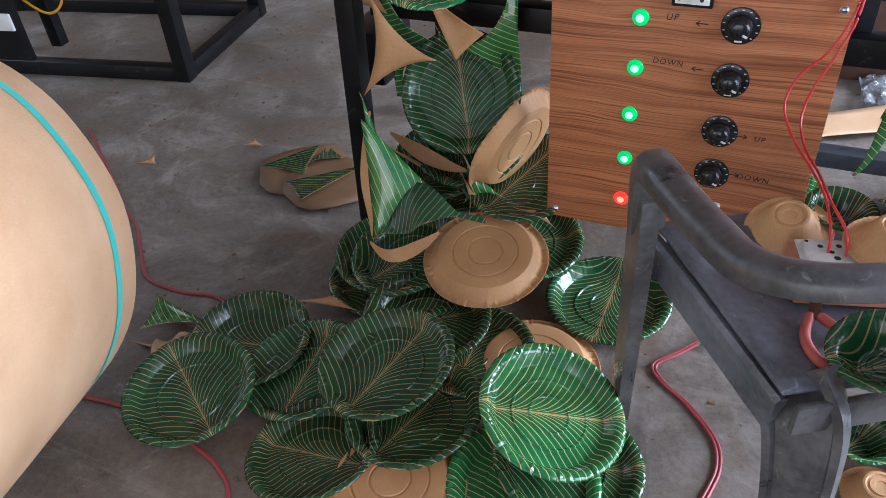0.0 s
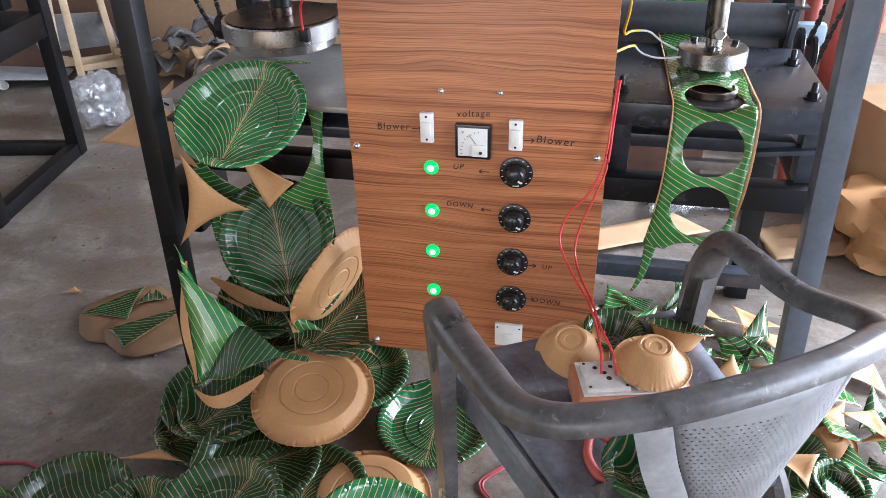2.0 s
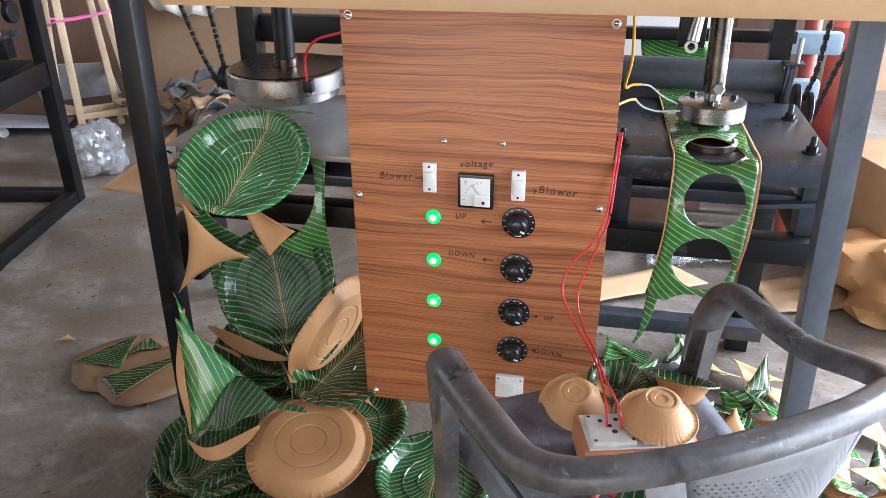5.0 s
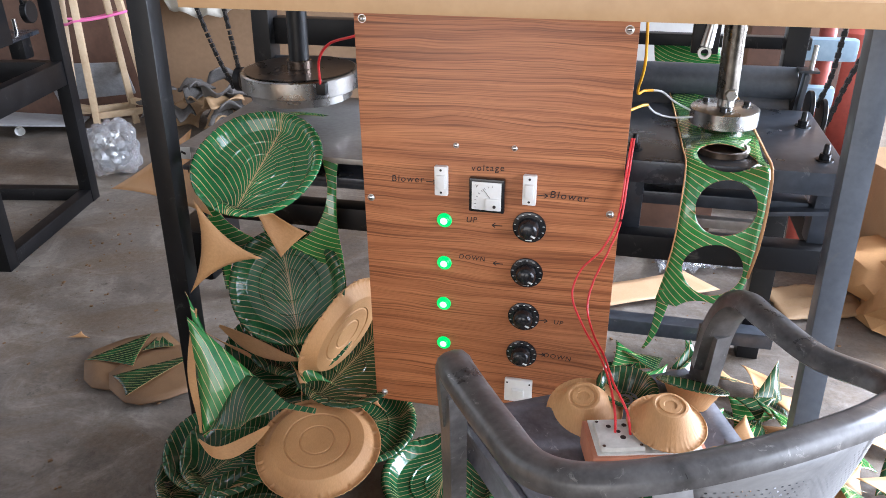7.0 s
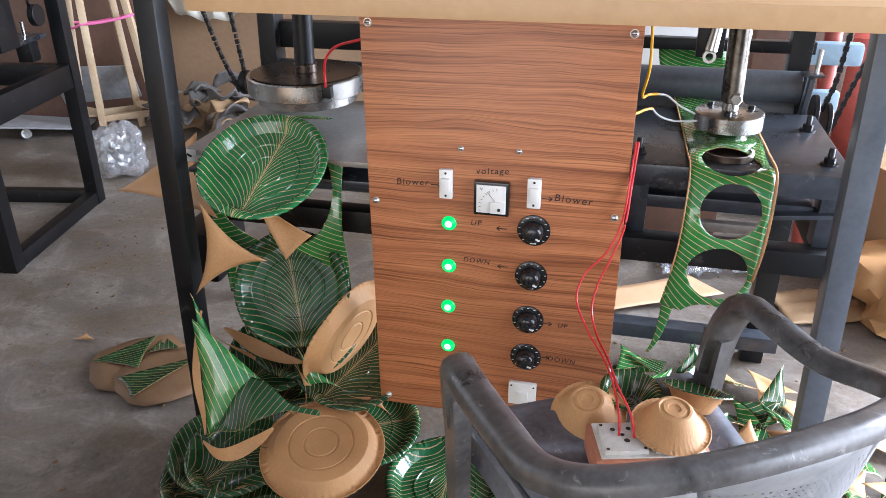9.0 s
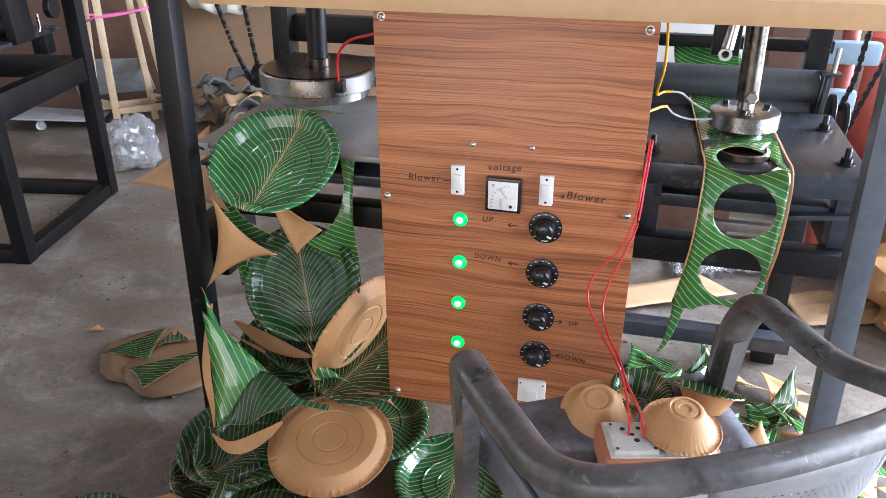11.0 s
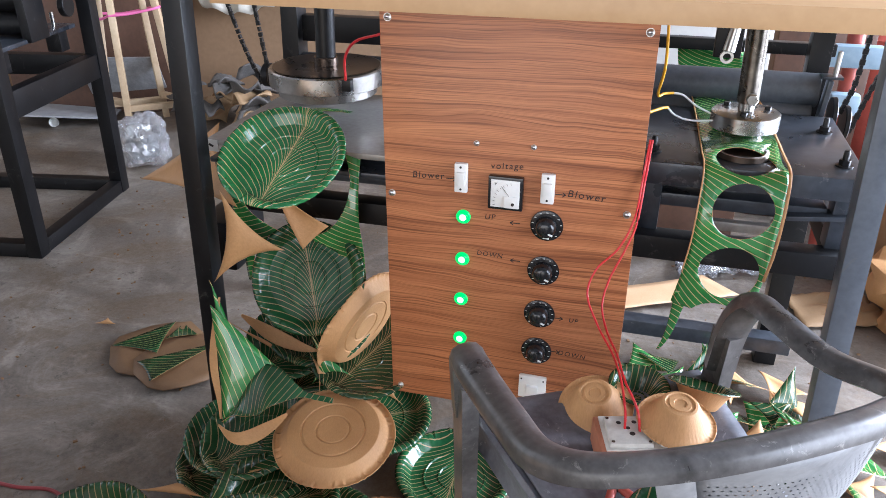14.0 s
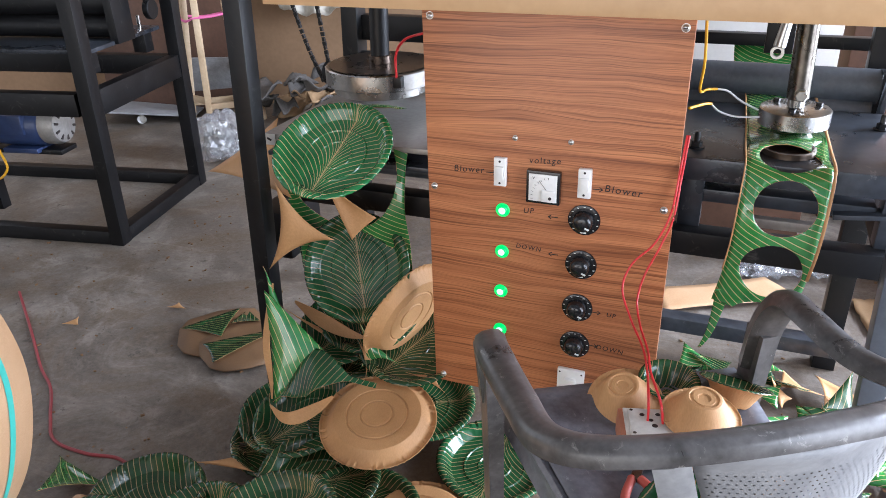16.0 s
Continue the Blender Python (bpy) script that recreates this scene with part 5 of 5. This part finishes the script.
part("upper_sheet", patch(((-0.9, 0.1, 0.93), (-0.45, 0.1, 0.93), (-0.45, 0.5, 0.95), (-0.9, 0.5, 0.95)), 4, 4, lambda u, v: Vector((0, 0, 0.01 * math.sin(3 * u)))), M_LEAF, m2)

# ---- back of the workshop ----
stool = thing("wooden_stool", "tall raw pine stool with splayed legs and low rails", "stool", pose(0, 0, 0))
FT = ((-2.54, 2.10), (-2.30, 2.285), (-2.708, 2.147), (-2.47, 2.34))
TP = ((-2.585, 2.19), (-2.41, 2.26), (-2.66, 2.22), (-2.50, 2.31))
for (a, b), (c, d) in zip(FT, TP):
    part("leg", bar((a, b, 0), (c, d, 1.0), 0.034, 0.034), M_PINE, stool)
for i, j, z in ((0, 1, 0.105), (0, 2, 0.135), (2, 3, 0.105), (1, 3, 0.135)):
    f = z / 1.0
    p = [(FT[k][0] * (1 - f) + TP[k][0] * f, FT[k][1] * (1 - f) + TP[k][1] * f, z) for k in (i, j)]
    part("rail", bar(*p, 0.028, 0.034), M_PINE, stool)
part("seat", box((-2.54, 2.245, 1.015), (0.30, 0.20, 0.03), 0.005, Matrix.Rotation(radians(30), 4, "Z")), M_PINE, stool)
solid("pink_string", cable([(-2.575, 2.135, 0.60), (-2.47, 2.185, 0.61), (-2.350, 2.255, 0.635), (-2.40, 2.32, 0.63), (-2.488, 2.340, 0.61), (-2.60, 2.27, 0.59), (-2.700, 2.185, 0.60), (-2.64, 2.145, 0.58), (-2.575, 2.135, 0.60)], 0.007), M_PINK, "pink string tied round the stool legs", "string")


def lump(c, size, seed, rough=0.35, subs=4, fold=6.0):
    """A crumpled heap: a rounded body pushed in and out by folds."""
    bm = bmesh.new()
    bmesh.ops.create_icosphere(bm, subdivisions=subs, radius=1)
    for v in bm.verts:
        p = v.co.normalized()
        n1 = noise.noise(p * 1.7 + Vector((seed, 0, 0)))
        n2 = abs(noise.noise(p * fold * 0.5 + Vector((0, seed, 0))))
        n3 = abs(noise.noise(p * fold + Vector((0, 0, seed))))
        r = 1 + rough * (n1 * 0.9 + n2 * 0.9 - n3 * 0.5)
        q = p * r
        v.co = Vector((q.x * size[0], q.y * size[1], max(-1.0, q.z) * size[2])) + Vector(c)
        v.co.z = max(v.co.z, 0.003)
    return bm


solid("plastic_bag", lump((-2.10, 1.62, 0.120), (0.130, 0.11, 0.125), 3, 0.34, 5, 4.5), M_FILM, "knotted clear plastic bag of shiny film on the floor", "bag")
solid("film_ball", lump((-2.10, 1.62, 0.110), (0.075, 0.07, 0.075), 8, 0.5, 4, 6), M_SCREW, "crumpled silver foil inside the plastic bag", "foil")
for k in range(22):
    x, y = rng.uniform(-2.25, -1.55), rng.uniform(2.15, 2.50)
    z = rng.uniform(0.02, 0.30) * max(0.25, 1 - abs(x + 1.95) * 1.6)
    w, h, bend = rng.uniform(0.13, 0.26), rng.uniform(0.10, 0.20), rng.uniform(-0.05, 0.07)
    bm = patch(((-w / 2, -h / 2, 0), (w / 2, -h / 2, 0), (w / 2 * rng.uniform(0.6, 1), h / 2, 0), (-w / 2, h / 2 * rng.uniform(0.7, 1), 0)), 10, 8, lambda u, v: Vector((0, 0, bend * math.sin(math.pi * u) + 0.02 * math.sin(5 * v + 7 * u))))
    ob = solid("felt_offcut", bm, M_RAG if k % 4 else M_CARD, "bent grey felt offcut in the heap by the wall" if k % 4 else "bent brown card offcut in the heap by the wall", "felt offcut", "heap by the wall", m=pose(x, y, z + 0.05, rng.uniform(-50, 30), rng.uniform(-30, 30), rng.uniform(0, 180)))
    s = ob.modifiers.new("thickness", "SOLIDIFY")
    s.thickness = 0.008
solid("cloth", patch(((-2.42, 2.52, 0.95), (-1.72, 2.70, 0.95), (-1.86, 2.64, 0.60), (-2.26, 2.54, 0.60)), 24, 14, lambda u, v: Vector((0.01, -0.045, 0.03)) * (math.sin(19 * u + 4 * v) * 0.5 + 0.5) - Vector((0, 0, 0.05 * math.sin(math.pi * u) * v))), M_SACK, "pale cloth hanging in folds on the wall", "cloth").modifiers.new("thickness", "SOLIDIFY").thickness = 0.004
solid("brown_board", box((0, 0, 0), (0.95, 0.03, 1.5), 0.004), M_DKWOOD, "dark reddish brown board leaning on the wall", "board", m=pose(-2.95, 2.38, 0.75, -4, 0, 15))
for c, r, s in (((-3.00, 2.12, 0.055), (-7, 6, 28), (0.60, 0.42, 0.010)), ((-2.72, 2.36, 0.17), (-62, 0, 18), (0.45, 0.40, 0.008))):
    solid("grey_sheet", box((0, 0, 0), s, 0.002), M_GREYP, "thin grey sheet leaning near the wall", "sheet", "sheets by the wall", m=pose(*c, *r))
solid("paper_cup", lathe([(0, 0.0), (0.020, 0), (0.026, 0.035), (0.025, 0.035), (0.019, 0.003), (0, 0.003)], 24), M_WHITE, "small white cup lying on the floor", "cup", m=pose(-2.955, 2.0, 0.024, 70, 0, 30))

# ---- right of the machine ----
solid("kraft_sheet", patch(((0.20, 0.80, 0.012), (0.62, 1.02, 0.02), (0.50, 1.10, 0.03), (0.15, 0.92, 0.02)), 14, 6, lambda u, v: Vector((0, 0, 0.004 * math.sin(5 * u + 2 * v) + 0.006))), M_ROLL, "loose kraft sheet lying on the floor", "paper sheet").modifiers.new("thickness", "SOLIDIFY").thickness = 0.0015
solid("plastic_wrap", patch(((0.42, 1.10, 0.02), (0.80, 1.22, 0.02), (0.74, 1.38, 0.03), (0.40, 1.30, 0.02)), 30, 20, lambda u, v: Vector((0, 0, 0.05 * abs(noise.noise(Vector((u * 6, v * 5, 2)))) + 0.02 * noise.noise(Vector((u * 17, v * 15, 5)))))), M_FILM, "crumpled clear plastic wrap on the floor", "plastic film").modifiers.new("thickness", "SOLIDIFY").thickness = 0.001
for k, (x, y, w, h, r) in enumerate(((0.92, 1.02, 0.30, 0.22, 15), (1.02, 1.32, 0.24, 0.20, -20))):
    bm = patch(((-w / 2, -h / 2, 0), (w / 2, -h / 2 * 0.8, 0), (w / 2 * 0.8, h / 2, 0), (-w / 2 * 0.9, h / 2 * 0.9, 0)), 16, 12, lambda u, v: Vector((0, 0, 0.030 * abs(noise.noise(Vector((u * 3 + k, v * 3, 1)))) + 0.006 * noise.noise(Vector((u * 13, v * 11, k))))))
    solid("cardboard_piece", bm, M_CARD, "crumpled brown cardboard piece on the floor", "cardboard", "cardboard on the floor", m=pose(x, y, 0.012, 0, 0, r)).modifiers.new("thickness", "SOLIDIFY").thickness = 0.004
solid("paper_sack", lump((1.19, 0.98, 0.10), (0.18, 0.22, 0.12), 21, 0.55, 3, 4.5), M_KRAFT, "crumpled brown paper sack", "sack")
carton = thing("carton", "brown cardboard carton with black printed marks", "carton", pose(1.29, 1.36, 0, 0, 0, 20))
part("carton_body", box((0, 0, 0.20), (0.42, 0.36, 0.40), 0.006), M_CARD, carton)
for k in range(3):
    part("printed_line", box((-0.12 + 0.01 * k, -0.182, 0.33 - 0.03 * k), (0.11, 0.002, 0.014), 0), M_INK, carton)
solid("wrapped_bale", lump((1.66, 1.80, 0.36), (0.26, 0.28, 0.44), 31, 0.26, 5, 3.2), M_SACK, "tall bale wrapped in pale film beside the carton", "bale")
drum = thing("fire_extinguisher", "red painted metal cylinder with light blue bands", "cylinder", pose(1.12, 1.95, 0))
part("cylinder_body", lathe([(0, 0), (0.12, 0), (0.135, 0.02), (0.135, 0.62), (0.11, 0.72), (0.05, 0.76), (0.05, 0.84), (0, 0.84)], 40), M_BRICKRED, drum)
far = thing("guarded_machine", "further machine with red upright and light blue guards", "machine", pose(0.83, 1.30, 0))
part("upright", rod((0.055, 0, 0.0), (0.0, 0, 1.20), 0.026), M_BRICKRED, far)
for z, w in ((0.78, 0.17), (0.63, 0.09)):
    part("guard", box((0.015, -0.045, z), (w, 0.05, 0.07), 0.014), M_LTBLUE, far, "light blue painted guard")
wb = thing("white_board", "white board with a red line behind the rollers", "board", pose(0.355, 1.30, 0.98, -4, 0, 0))
part("panel", box((0, 0, 0), (0.50, 0.02, 0.56), 0.004), M_WHITE, wb)
part("red_line", box((-0.01, -0.012, 0.12), (0.010, 0.003, 0.30), 0.0), M_RED, wb)
solid("board_stand", box((0.355, 1.345, 0.35), (0.48, 0.06, 0.70), 0.006), M_DKWOOD, "dark wooden stand under the white board", "stand")
solid("dark_cabinet", box((0.86, 1.95, 0.45), (0.34, 0.35, 0.90), 0.008), M_DKWOOD, "dark brown wooden cabinet behind the machine", "cabinet")
solid("carton_scrap", box((0.02, 0.42, 0.06), (0.13, 0.10, 0.12), 0.004), M_IVORY, "small pale box under the panel", "box")

# ---- floor marks and crumbs ----
bm = bmesh.new()
for k in range(420):
    x, y = (rng.uniform(-2.2, -0.6), rng.uniform(-0.9, 1.6)) if k % 3 else (rng.uniform(0.0, 1.3), rng.uniform(-0.5, 1.4))
    s = rng.uniform(0.002, 0.007)
    box((x, y, s * 0.3), (s * rng.uniform(0.8, 2), s, s * 0.6), 0, Matrix.Rotation(rng.uniform(0, 3), 4, "Z"), bm)
tagged(solid("floor_crumb", bm, M_DISC, "scattered small crumbs of card and grit on the floor", "crumbs"), kind="stuff")
for c, s, r in (((-1.36, 0.30, 0.010), (0.07, 0.035), 60), ((-1.62, 0.10, 0.012), (0.06, 0.05), 10)):
    tri_scrap((c[0], c[1], 0.008), (c[0] + s[0], c[1] + 0.01, 0.014), (c[0] + 0.02, c[1] + s[1], 0.02), 0.2, 0.006, True, "scraps on the floor")
